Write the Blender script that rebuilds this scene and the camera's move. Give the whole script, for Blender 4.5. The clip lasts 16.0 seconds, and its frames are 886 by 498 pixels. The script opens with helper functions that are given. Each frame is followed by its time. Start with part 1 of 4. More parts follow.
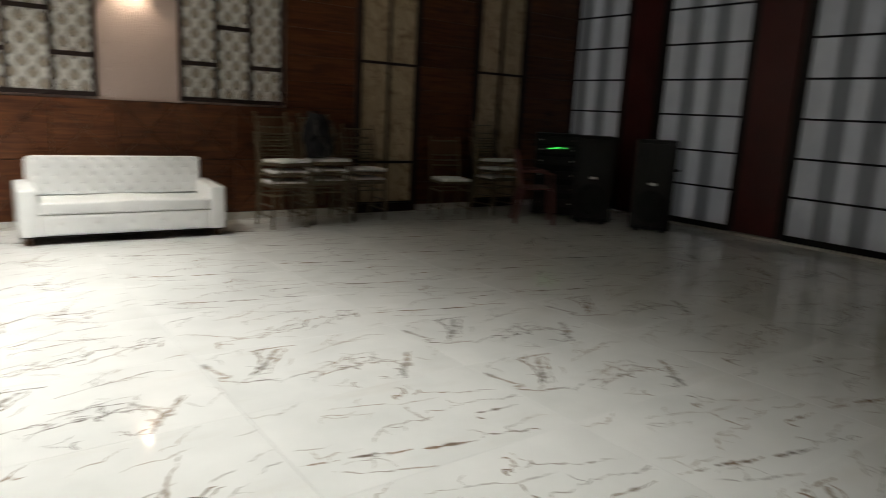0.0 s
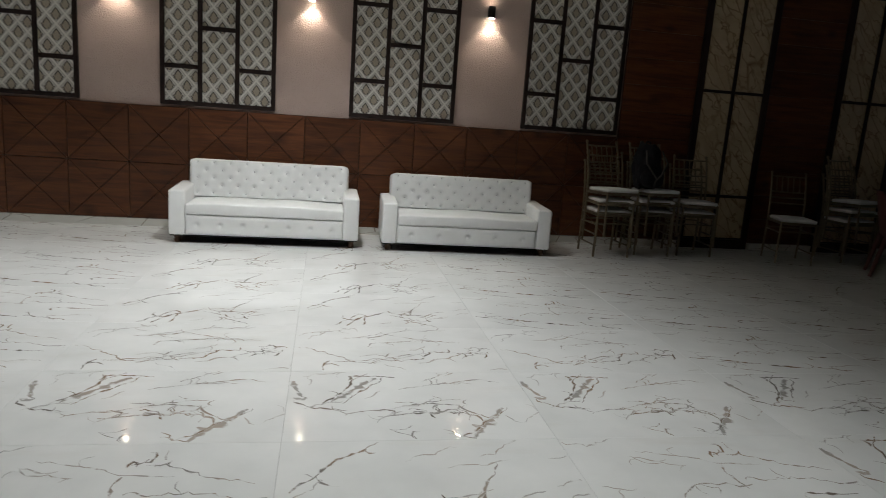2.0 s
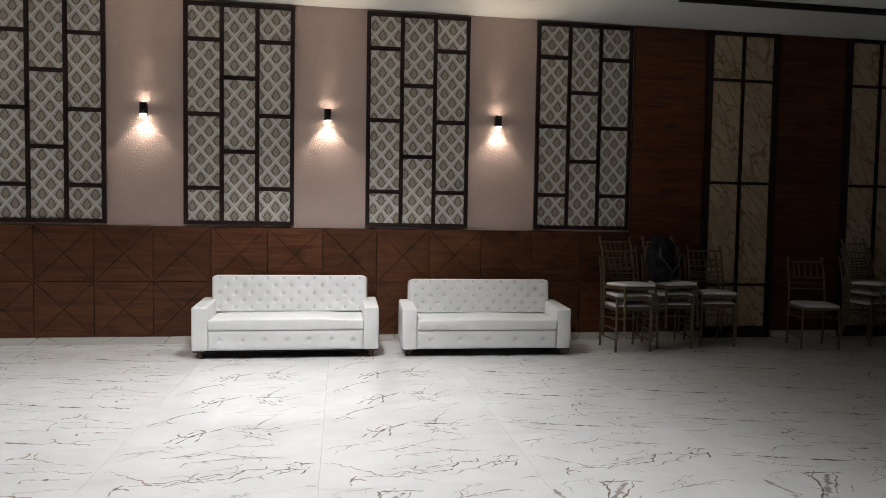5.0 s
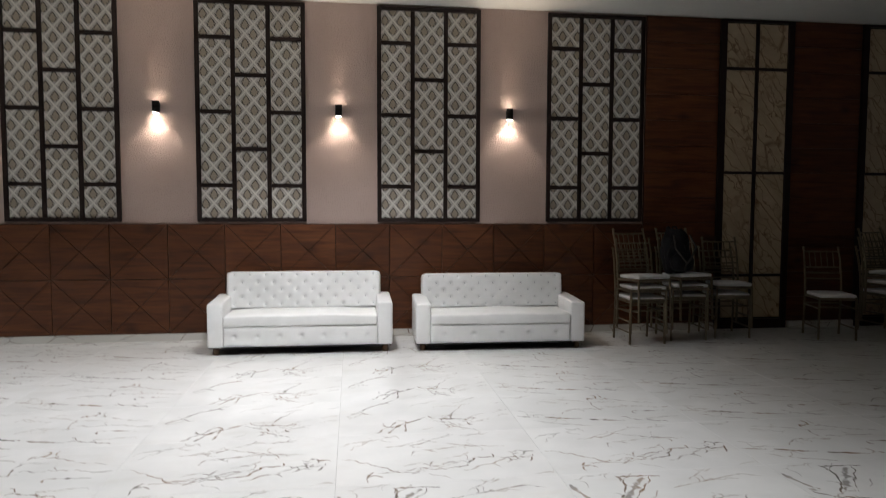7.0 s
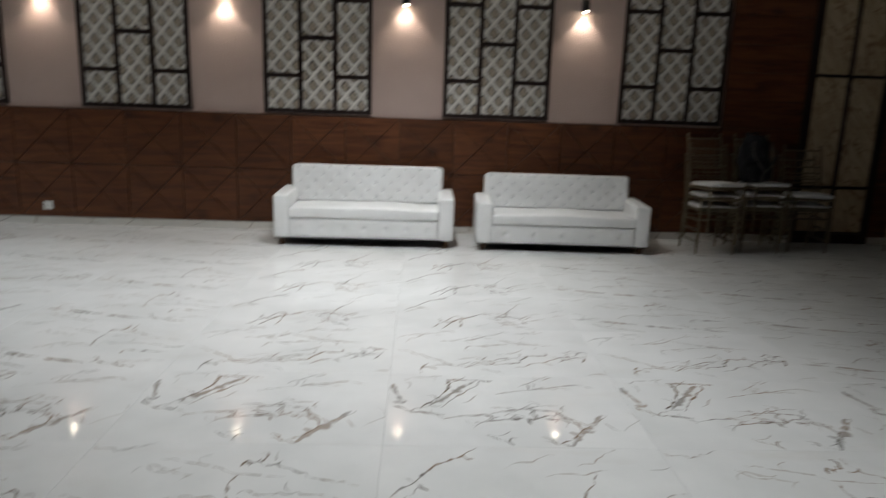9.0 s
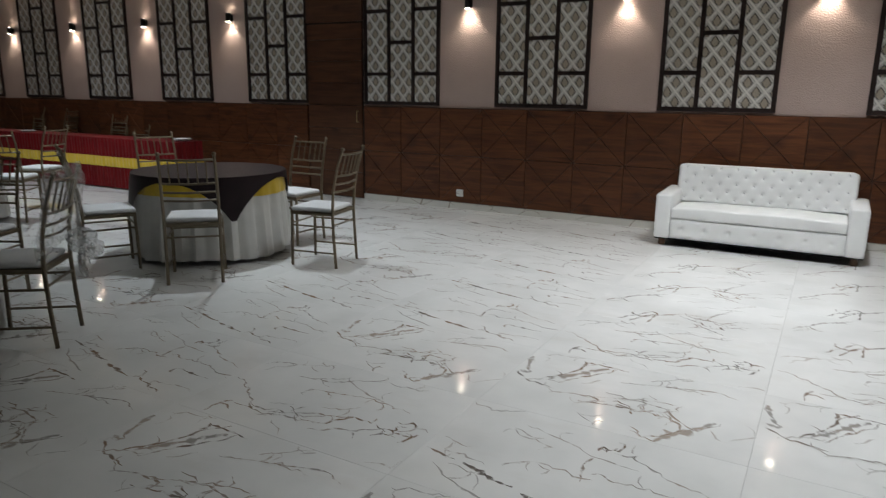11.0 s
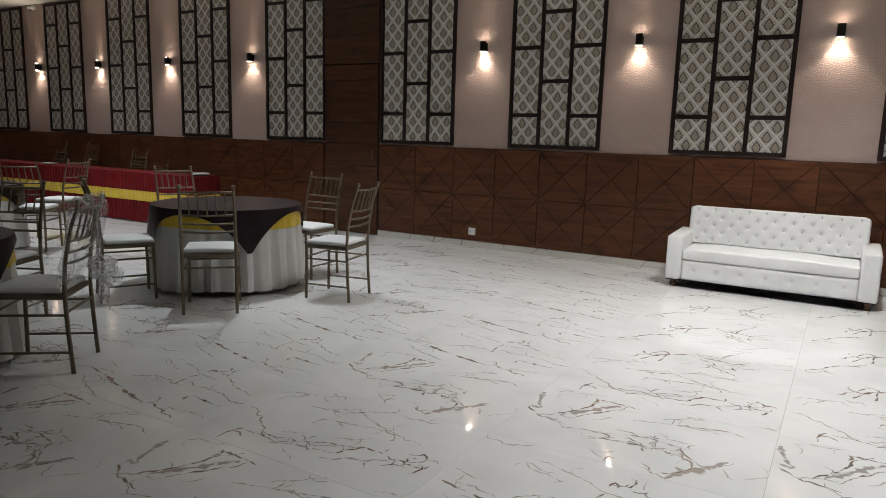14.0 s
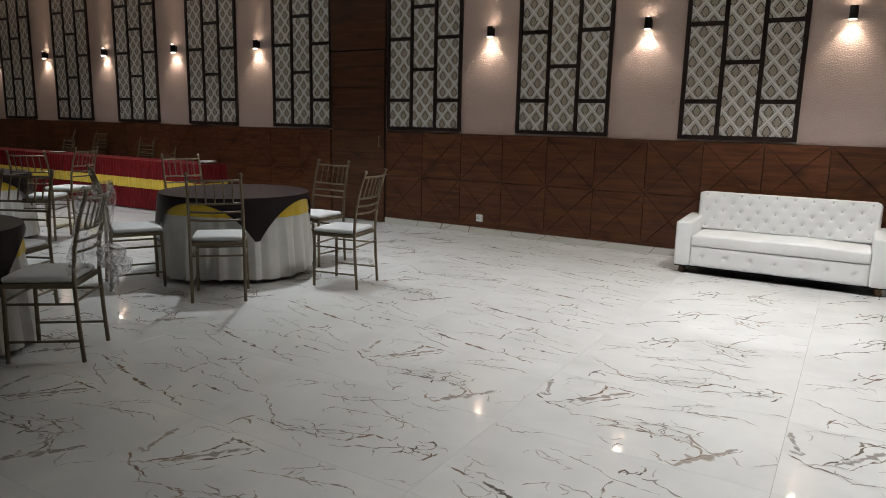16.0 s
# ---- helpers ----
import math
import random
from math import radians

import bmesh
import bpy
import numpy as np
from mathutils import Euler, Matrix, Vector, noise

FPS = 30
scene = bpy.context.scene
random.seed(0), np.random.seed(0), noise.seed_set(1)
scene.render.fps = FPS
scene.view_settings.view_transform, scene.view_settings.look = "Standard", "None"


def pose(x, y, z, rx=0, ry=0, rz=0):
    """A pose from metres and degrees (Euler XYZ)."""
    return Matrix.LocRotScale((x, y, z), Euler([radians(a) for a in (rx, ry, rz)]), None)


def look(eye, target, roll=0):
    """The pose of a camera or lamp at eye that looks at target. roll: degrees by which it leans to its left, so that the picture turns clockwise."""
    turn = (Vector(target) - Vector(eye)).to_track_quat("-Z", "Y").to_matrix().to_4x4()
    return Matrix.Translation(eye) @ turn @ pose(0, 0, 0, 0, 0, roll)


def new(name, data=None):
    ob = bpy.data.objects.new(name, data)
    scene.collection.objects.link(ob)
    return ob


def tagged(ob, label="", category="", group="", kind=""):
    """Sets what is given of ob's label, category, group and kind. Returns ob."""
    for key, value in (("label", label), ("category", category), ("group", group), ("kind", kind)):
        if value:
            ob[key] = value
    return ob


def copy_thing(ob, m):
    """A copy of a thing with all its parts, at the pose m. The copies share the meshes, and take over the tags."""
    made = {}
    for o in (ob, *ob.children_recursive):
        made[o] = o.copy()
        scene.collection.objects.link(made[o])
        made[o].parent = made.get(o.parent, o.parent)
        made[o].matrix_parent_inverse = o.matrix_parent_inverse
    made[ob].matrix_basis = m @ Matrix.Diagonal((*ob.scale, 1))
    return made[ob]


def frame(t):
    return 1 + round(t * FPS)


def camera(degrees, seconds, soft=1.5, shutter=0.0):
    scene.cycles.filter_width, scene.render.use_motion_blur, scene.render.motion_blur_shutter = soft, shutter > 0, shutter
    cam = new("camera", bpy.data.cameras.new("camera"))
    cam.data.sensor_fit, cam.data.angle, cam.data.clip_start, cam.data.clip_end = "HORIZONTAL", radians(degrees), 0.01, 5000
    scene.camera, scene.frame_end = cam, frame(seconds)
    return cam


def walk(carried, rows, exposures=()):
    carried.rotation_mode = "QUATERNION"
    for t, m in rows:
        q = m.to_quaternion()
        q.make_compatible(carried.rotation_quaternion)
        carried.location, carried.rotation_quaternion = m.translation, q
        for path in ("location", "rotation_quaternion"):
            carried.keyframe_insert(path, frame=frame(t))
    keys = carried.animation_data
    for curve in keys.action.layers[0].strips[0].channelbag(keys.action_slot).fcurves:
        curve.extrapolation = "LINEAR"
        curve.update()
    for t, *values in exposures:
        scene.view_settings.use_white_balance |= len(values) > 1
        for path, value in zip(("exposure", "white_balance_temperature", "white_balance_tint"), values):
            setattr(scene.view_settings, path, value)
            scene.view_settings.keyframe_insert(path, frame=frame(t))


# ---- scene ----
cam = camera(66.02, 16.0, soft=0.8, shutter=0.8)
PATH = [
    (0, (-0.126, -0.037, 1.252), (1.041, 1.539, 0.858), 3.00),
    (0.5, (-0.157, -0.029, 1.276), (0.725, 1.719, 0.870), 3.95),
    (1, (-0.192, -0.046, 1.298), (0.383, 1.827, 0.896), 4.56),
    (1.5, (-0.213, -0.064, 1.312), (0.192, 1.854, 0.916), 4.35),
    (2, (-0.224, -0.062, 1.322), (0.126, 1.869, 0.934), 4.10),
    (2.5, (-0.234, -0.069, 1.329), (0.066, 1.874, 0.963), 3.14),
    (3, (-0.239, -0.079, 1.335), (0.070, 1.873, 1.032), 2.87),
    (3.5, (-0.242, -0.105, 1.340), (0.075, 1.858, 1.127), 2.82),
    (4, (-0.252, -0.093, 1.349), (0.070, 1.873, 1.176), 2.26),
    (4.5, (-0.256, -0.100, 1.357), (0.057, 1.873, 1.257), 1.49),
    (6.8, (-0.267, -0.109, 1.391), (-0.006, 1.872, 1.289), -0.26),
    (7, (-0.265, -0.104, 1.393), (-0.002, 1.874, 1.268), 0.17),
    (7.5, (-0.261, -0.097, 1.390), (0.016, 1.875, 1.200), 0.49),
    (8, (-0.258, -0.090, 1.390), (0.013, 1.874, 1.127), 0.79),
    (8.5, (-0.251, -0.080, 1.388), (-0.004, 1.878, 1.066), 0.97),
    (9, (-0.235, -0.066, 1.384), (-0.158, 1.887, 0.963), 1.89),
    (9.5, (-0.227, -0.085, 1.382), (-0.419, 1.834, 0.853), 2.42),
    (10, (-0.219, -0.102, 1.379), (-0.895, 1.698, 0.829), 2.20),
    (10.2, (-0.219, -0.104, 1.377), (-1.002, 1.658, 0.844), 1.73),
    (12.3, (-0.213, -0.149, 1.357), (-1.231, 1.541, 1.030), 1.06),
    (12.5, (-0.213, -0.153, 1.354), (-1.228, 1.540, 1.035), 0.93),
    (13, (-0.211, -0.159, 1.354), (-1.206, 1.546, 1.031), 1.30),
    (13.5, (-0.211, -0.164, 1.352), (-1.205, 1.541, 1.028), 1.17),
    (14, (-0.205, -0.177, 1.348), (-1.204, 1.524, 1.019), 1.62),
    (14.5, (-0.201, -0.186, 1.344), (-1.198, 1.512, 0.993), 1.26),
    (15, (-0.210, -0.174, 1.348), (-1.203, 1.521, 0.972), 1.37),
    (15.5, (-0.215, -0.168, 1.350), (-1.217, 1.521, 0.973), 1.45),
    (16, (-0.214, -0.169, 1.352), (-1.227, 1.516, 0.983), 1.27),
]
EXPOSURES = [
    (0, 0.86, 7050, 8), (0.5, 0.48, 6850, 8), (1, 0.08, 6650, 8), (1.5, -0.05, 6600, 8), (2.5, -0.05, 6550, 9),
    (3.5, 0.12, 6550, 12), (4.5, 0.30, 6600, 13), (7, 0.32, 6550, 13), (8, 0.14, 6500, 11), (9, 0.0, 6450, 10),
    (10, -0.08, 6350, 9), (12.3, 0.18, 6550, 11), (16, 0.16, 6750, 12),
]
walk(cam, [(t, look(eye, target, roll)) for t, eye, target, roll in PATH], EXPOSURES)

# ---- world and lights ----
WALL_Y = 7.194      # face of the long wall
RIGHT_X = 7.42      # face of the window wall
LEFT_X, BACK_Y = -18.0, -5.5
CEIL = 3.5

world = bpy.data.worlds.new("night")
world.use_nodes = True
world.node_tree.nodes["Background"].inputs[0].default_value = (0.54, 0.56, 0.59, 1)
world.node_tree.nodes["Background"].inputs[1].default_value = 0.46
scene.world = world

COOL = (0.955, 0.985, 1.0)
COLD = (0.86, 0.945, 1.0)
WARM = (1.0, 0.83, 0.64)
PALE = (1.0, 0.88, 0.73)


def spot(x, y, z, power, angle, blend, color, aim=None, radius=0.05):
    data = bpy.data.lights.new("spot", "SPOT")
    data.energy, data.spot_size, data.spot_blend = power, radians(angle), blend
    data.color, data.shadow_soft_size = color, radius
    ob = new("lamp_light", data)
    ob.matrix_world = look((x, y, z), aim or (x, y + 0.001, z - 1))
    return ob


# recessed ceiling lights: place, power, cone; the last is an added unseen fill
CEILING_LIGHTS = [
    (-0.3, 5.15, 315, 113, COOL), (0.5, 2.1, 195, 100, COOL), (-1.7, 4.4, 185, 112, COOL), (-5.0, 4.8, 265, 106, COLD),
    (-8.6, 4.4, 260, 126, COLD), (-10.8, 5.2, 70, 135, COLD), (-14.0, 5.2, 30, 135, COOL), (-3.5, -3.0, 26, 150, COOL),
]
for lx, ly, power, cone, hue in CEILING_LIGHTS:
    spot(lx, ly, CEIL - 0.03, power, cone, 1.0, hue, radius=0.05)

# ---- materials ----


class Mat:
    """A node material with short calls to build its graph."""

    def __init__(self, name, color=(0.5, 0.5, 0.5), rough=0.5, metal=0.0, spec=0.5):
        self.m = bpy.data.materials.new(name)
        self.m.use_nodes = True
        self.n, self.l = self.m.node_tree.nodes, self.m.node_tree.links
        self.b = self.n["Principled BSDF"]
        self.set("Base Color", (*color, 1))
        self.set("Roughness", rough)
        self.set("Metallic", metal)
        self.set("Specular IOR Level", spec)

    def set(self, key, value):
        self.b.inputs[key].default_value = value

    def link(self, key, socket):
        self.l.new(socket, self.b.inputs[key])

    def node(self, kind, **inputs):
        node = self.n.new(kind)
        for key, value in inputs.items():
            self.put(node, key.replace("_", " "), value)
        return node

    def put(self, node, key, value):
        if isinstance(value, bpy.types.NodeSocket):
            self.l.new(value, node.inputs[key])
        else:
            node.inputs[key].default_value = value

    def coords(self, which="Object", scale=(1, 1, 1), spread=0.0, rot=(0, 0, 0)):
        out = self.n.new("ShaderNodeTexCoord").outputs[which]
        if spread:
            info = self.n.new("ShaderNodeObjectInfo")
            shift = self.math("MULTIPLY", info.outputs["Random"], spread)
            add = self.n.new("ShaderNodeVectorMath")
            self.l.new(out, add.inputs[0])
            self.l.new(shift, add.inputs[1])
            out = add.outputs[0]
        mp = self.n.new("ShaderNodeMapping")
        mp.inputs["Scale"].default_value = scale
        mp.inputs["Rotation"].default_value = rot
        self.l.new(out, mp.inputs["Vector"])
        return mp.outputs[0]

    def math(self, op, a, b=0.0, c=None, clamp=False):
        node = self.n.new("ShaderNodeMath")
        node.operation, node.use_clamp = op, clamp
        for k, v in enumerate((a, b, c)):
            if v is not None:
                self.put(node, k, v)
        return node.outputs[0]

    def noise(self, vec, scale, detail=4.0, rough=0.55, distort=0.0):
        node = self.node("ShaderNodeTexNoise", Vector=vec, Scale=scale, Detail=detail, Roughness=rough, Distortion=distort)
        return node.outputs["Fac"]

    def voronoi(self, vec, scale, feature="F1", out="Distance", rand=1.0):
        node = self.n.new("ShaderNodeTexVoronoi")
        node.feature = feature
        self.put(node, "Vector", vec), self.put(node, "Scale", scale), self.put(node, "Randomness", rand)
        return node.outputs[out]

    def ramp(self, fac, *stops, mode="LINEAR"):
        node = self.n.new("ShaderNodeValToRGB")
        node.color_ramp.interpolation = mode
        els = node.color_ramp.elements
        while len(els) < len(stops):
            els.new(0.5)
        for el, (pos, col) in zip(els, stops):
            el.position = pos
            el.color = (col, col, col, 1) if isinstance(col, (int, float)) else (*col, 1)
        self.l.new(fac, node.inputs[0])
        return node.outputs[0]

    def mix(self, fac, a, b, mode="MIX"):
        node = self.n.new("ShaderNodeMix")
        node.data_type, node.blend_type = "RGBA", mode
        for key, v in ((0, fac), (6, a), (7, b)):
            if isinstance(v, tuple):
                v = (*v, 1)
            self.put(node, key, v)
        return node.outputs[2]

    def bump(self, height, strength, distance=0.01):
        node = self.node("ShaderNodeBump", Height=height, Strength=strength, Distance=distance)
        self.link("Normal", node.outputs[0])


def marble_floor():
    """Polished white slab; the "vein" attribute of the tiles says where the printed veins run."""
    k = Mat("polished_marble", rough=0.05, spec=0.30)
    v = k.coords("Object", spread=7.0)
    mark = k.n.new("ShaderNodeAttribute")
    mark.attribute_name = "vein"
    broken = k.ramp(k.noise(v, 21.0, 4.0, 0.6), (0.38, 0.12), (0.48, 1.0))
    vein = k.math("MULTIPLY", k.ramp(mark.outputs["Fac"], (0.0, 0.0), (0.8, 0.95)), broken)
    cloud = k.ramp(k.noise(v, 2.6, 6.0), (0.3, (0.69, 0.69, 0.675)), (0.7, (0.79, 0.785, 0.77)))
    smear = k.math("MULTIPLY", k.ramp(k.noise(k.coords("Object", scale=(1.0, 3.2, 1.0), spread=7.0, rot=(0, 0, 0.3)), 1.7, 5.0, 0.65), (0.56, 0.0), (0.75, 0.22)), 1.0)
    cloud = k.mix(smear, cloud, (0.56, 0.51, 0.45))
    tint = k.ramp(k.noise(v, 3.4, 3.0), (0.40, (0.130, 0.110, 0.095)), (0.60, (0.235, 0.142, 0.078)))
    k.link("Base Color", k.mix(vein, cloud, tint))
    k.link("Roughness", k.ramp(k.noise(v, 5.0, 4.0), (0.3, 0.035), (0.8, 0.075)))
    return k.m


def skirting_marble():
    k = Mat("marble_skirting", rough=0.15)
    v = k.coords("Object", spread=11.0)
    e = k.voronoi(k.coords("Object", scale=(2.0, 1, 5), spread=11.0), 1.5, "DISTANCE_TO_EDGE")
    la = k.math("SUBTRACT", 1.0, k.math("DIVIDE", e, 0.02), clamp=True)
    la = k.math("MULTIPLY", la, k.ramp(k.noise(v, 3.0), (0.42, 0.0), (0.5, 1.0)))
    k.link("Base Color", k.mix(la, (0.62, 0.60, 0.56), (0.16, 0.10, 0.06)))
    return k.m


def wood(name, dark, light, along=(1.2, 14, 14), rough=0.42, spread=23.0):
    k = Mat(name, rough=rough, spec=0.35)
    v = k.coords("Object", scale=along, spread=spread)
    grain = k.noise(v, 1.6, 7.0, 0.62, 0.6)
    fine = k.noise(k.coords("Object", scale=(along[0] * 3, along[1] * 6, along[2] * 6), spread=spread), 2.0, 3.0)
    knots = k.voronoi(k.coords("Object", scale=(2.2, 3.4, 3.4), spread=spread), 1.1, "SMOOTH_F1")
    base = k.ramp(grain, (0.33, dark), (0.67, light))
    base = k.mix(k.ramp(knots, (0.05, 0.75), (0.22, 0.0)), base, tuple(c * 0.45 for c in dark))
    info = k.n.new("ShaderNodeObjectInfo")
    shade = k.ramp(info.outputs["Random"], (0.0, 0.78), (1.0, 1.1))
    base = k.mix(1.0, base, shade, "MULTIPLY")
    k.link("Base Color", k.mix(k.math("MULTIPLY", fine, 0.35), base, dark))
    k.link("Roughness", k.ramp(grain, (0.3, rough - 0.06), (0.8, rough + 0.12)))
    k.bump(fine, 0.12, 0.003)
    return k.m


def stucco():
    k = Mat("stucco_paint", rough=0.62, spec=0.35)
    v = k.coords("Object")
    lump = k.voronoi(v, 95.0, "SMOOTH_F1")
    soft = k.noise(v, 85.0, 3.0)
    k.link("Base Color", k.ramp(k.noise(v, 1.5, 5.0), (0.3, (0.475, 0.362, 0.322)), (0.7, (0.54, 0.415, 0.368))))
    k.bump(k.math("ADD", k.math("MULTIPLY", lump, 0.7), soft), 0.85, 0.010)
    return k.m


def damask():
    """Diamond lattice with a leaf-shaped medallion in every cell."""
    k = Mat("damask_wallpaper", rough=0.55)
    src = k.n.new("ShaderNodeTexCoord").outputs["Object"]
    xyz = k.n.new("ShaderNodeSeparateXYZ")
    k.l.new(src, xyz.inputs[0])
    cw, ch = 0.166, 0.192
    u = k.math("DIVIDE", xyz.outputs[0], cw)
    w = k.math("DIVIDE", xyz.outputs[2], ch)
    p, q = k.math("ADD", u, w), k.math("SUBTRACT", u, w)
    fp = k.math("SUBTRACT", k.math("FRACT", p), 0.5)
    fq = k.math("SUBTRACT", k.math("FRACT", q), 0.5)
    # offset of the cell's centre in the cell's own widths
    du = k.math("MULTIPLY", k.math("ADD", fp, fq), 0.5)
    dw = k.math("MULTIPLY", k.math("SUBTRACT", fp, fq), 0.5)
    edge = k.math("SUBTRACT", 0.5, k.math("MAXIMUM", k.math("ABSOLUTE", fp), k.math("ABSOLUTE", fq)))
    # medallion: a pointed leaf with side lobes, its half width read along its height
    au = k.math("ABSOLUTE", du)
    along = k.math("ADD", k.math("MULTIPLY", dw, 1.4), 0.5)
    half = k.ramp(along, (0.08, 0.0), (0.13, 0.46), (0.22, 0.46), (0.26, 0.84), (0.37, 0.66), (0.45, 1.0), (0.55, 0.56), (0.60, 0.66), (0.72, 0.42), (0.92, 0.0))
    inside = k.math("SUBTRACT", k.math("MULTIPLY", half, 0.325), au)
    leaf = k.ramp(inside, (0.0, 0.0), (0.012, 1.0))
    rim = k.ramp(inside, (0.066, 1.0), (0.080, 0.0))
    inner = k.ramp(k.math("SINE", k.math("ADD", k.math("MULTIPLY", inside, 120.0), k.math("MULTIPLY", dw, 60.0))), (0.35, 0.0), (0.65, 1.0))
    speck = k.ramp(k.noise(src, 120.0, 3.0), (0.42, 0.0), (0.58, 1.0))
    lattice = k.ramp(edge, (0.055, 1.0), (0.075, 0.0))
    line2 = k.ramp(k.math("ABSOLUTE", k.math("SUBTRACT", edge, 0.100)), (0.010, 1.0), (0.022, 0.0))
    ground = k.mix(k.math("MULTIPLY", speck, 0.5), (0.62, 0.59, 0.55), (0.40, 0.38, 0.35))
    ground = k.mix(k.math("MULTIPLY", line2, 0.7), ground, (0.25, 0.24, 0.235))
    ground = k.mix(lattice, ground, k.mix(k.math("MULTIPLY", speck, 0.35), (0.76, 0.735, 0.69), (0.56, 0.54, 0.50)))
    med = k.mix(k.math("MULTIPLY", inner, 0.5), (0.42, 0.35, 0.27), (0.20, 0.16, 0.115))
    med = k.mix(rim, med, (0.034, 0.026, 0.022))
    k.link("Base Color", k.mix(leaf, ground, med))
    k.link("Roughness", k.ramp(leaf, (0.0, 0.6), (1.0, 0.38)))
    k.bump(k.math("ADD", leaf, k.noise(src, 180.0, 2.0)), 0.15, 0.002)
    return k.m


def onyx():
    """Honey-coloured stone with slanting brown veins."""
    k = Mat("veined_panel", rough=0.3)
    v = k.coords("Object", spread=9.0, rot=(0, 0.7, 0))
    n = k.noise(v, 2.5, 6.0, 0.6, 1.6)
    w = k.node("ShaderNodeVectorMath")
    w.operation = "MULTIPLY_ADD"
    k.l.new(v, w.inputs[0])
    w.inputs[1].default_value = (6.5, 1.0, 1.3)
    k.l.new(k.math("MULTIPLY", k.noise(v, 5.0, 3.0), 1.1), w.inputs[2])
    e = k.voronoi(w.outputs[0], 1.5, "DISTANCE_TO_EDGE")
    base = k.ramp(n, (0.3, (0.42, 0.31, 0.195)), (0.7, (0.56, 0.44, 0.29)))
    la = k.math("SUBTRACT", 1.0, k.math("DIVIDE", e, 0.07), clamp=True)
    k.link("Base Color", k.mix(k.math("MULTIPLY", la, k.ramp(n, (0.30, 0.1), (0.55, 0.9))), base, (0.17, 0.085, 0.035)))
    return k.m


def leather():
    k = Mat("white_leatherette", (0.80, 0.80, 0.79), rough=0.38, spec=0.45)
    v = k.coords("Object")
    k.link("Base Color", k.ramp(k.noise(v, 2.5, 5.0), (0.3, (0.72, 0.72, 0.71)), (0.6, (0.82, 0.82, 0.815))))
    k.link("Roughness", k.ramp(k.noise(v, 9.0, 4.0), (0.3, 0.32), (0.8, 0.5)))
    k.bump(k.math("ADD", k.voronoi(v, 220.0), k.math("MULTIPLY", k.noise(v, 12.0, 3.0), 2.0)), 0.10, 0.004)
    return k.m


def cloth(name, a, b, rough=0.8, weave=320.0, sheen=0.3):
    k = Mat(name, rough=rough, spec=0.2)
    v = k.coords("Object")
    k.link("Base Color", k.ramp(k.noise(v, 5.0, 5.0), (0.3, a), (0.7, b)))
    k.set("Sheen Weight", sheen)
    k.bump(k.noise(v, weave, 2.0), 0.2, 0.002)
    return k.m


def plain(name, a, b, rough=0.5, metal=0.0, scale=6.0, bump=0.05, spec=0.5):
    k = Mat(name, rough=rough, metal=metal, spec=spec)
    v = k.coords("Object", spread=5.0)
    n = k.noise(v, scale, 6.0)
    k.link("Base Color", k.ramp(n, (0.3, a), (0.7, b)))
    k.link("Roughness", k.ramp(k.noise(v, scale * 2.5, 4.0), (0.3, max(0.02, rough - 0.07)), (0.75, rough + 0.1)))
    if bump:
        k.bump(k.noise(v, scale * 20, 3.0), bump, 0.003)
    return k.m


def glow(name, color, strength):
    k = Mat(name, color)
    k.set("Emission Color", (*color, 1))
    k.set("Emission Strength", strength)
    return k.m


def striped_blind():
    """White fabric with broad grey vertical stripes."""
    k = Mat("striped_blind", rough=0.7, spec=0.2)
    src = k.n.new("ShaderNodeTexCoord").outputs["Object"]
    xyz = k.n.new("ShaderNodeSeparateXYZ")
    k.l.new(src, xyz.inputs[0])
    y = xyz.outputs[1]
    stripe = k.ramp(k.math("DIVIDE", y, 1.18), (0.25, 0.0), (0.29, 1.0), (0.41, 1.0), (0.45, 0.0), (0.58, 0.0), (0.60, 1.0), (0.74, 1.0), (0.76, 0.0))
    base = k.ramp(k.noise(src, 3.0, 5.0), (0.3, (0.66, 0.67, 0.70)), (0.7, (0.74, 0.75, 0.77)))
    k.link("Base Color", k.mix(stripe, base, (0.40, 0.41, 0.43)))
    k.bump(k.noise(src, 200.0, 2.0), 0.15, 0.002)
    glow_through = k.n.new("ShaderNodeBsdfTranslucent")
    k.l.new(k.mix(stripe, base, (0.40, 0.41, 0.43)), glow_through.inputs["Color"])
    both = k.n.new("ShaderNodeMixShader")
    both.inputs[0].default_value = 0.5
    k.l.new(k.b.outputs[0], both.inputs[1])
    k.l.new(glow_through.outputs[0], both.inputs[2])
    k.l.new(both.outputs[0], k.n["Material Output"].inputs["Surface"])
    return k.m


def tulle(name, thin, thick):
    k = Mat(name, (0.78, 0.78, 0.77), rough=0.8, spec=0.1)
    v = k.coords("Object")
    k.link("Alpha", k.ramp(k.noise(v, 34.0, 5.0), (0.35, thin), (0.7, thick)))
    k.set("Specular IOR Level", 0.0)
    return k.m


M_FLOOR, M_SKIRT = marble_floor(), skirting_marble()
M_PANEL = wood("walnut_panel", (0.056, 0.018, 0.0075), (0.174, 0.060, 0.022))
M_PLANK = wood("walnut_plank", (0.056, 0.0175, 0.0075), (0.172, 0.058, 0.021))
M_DOOR = wood("walnut_door", (0.055, 0.021, 0.010), (0.125, 0.050, 0.023))
M_GROOVE = plain("dark_groove", (0.010, 0.006, 0.004), (0.018, 0.010, 0.007), 0.7)
M_GROUT = plain("pale_grout", (0.24, 0.23, 0.21), (0.32, 0.31, 0.29), 0.7)
M_STUCCO, M_DAMASK, M_ONYX = stucco(), damask(), onyx()
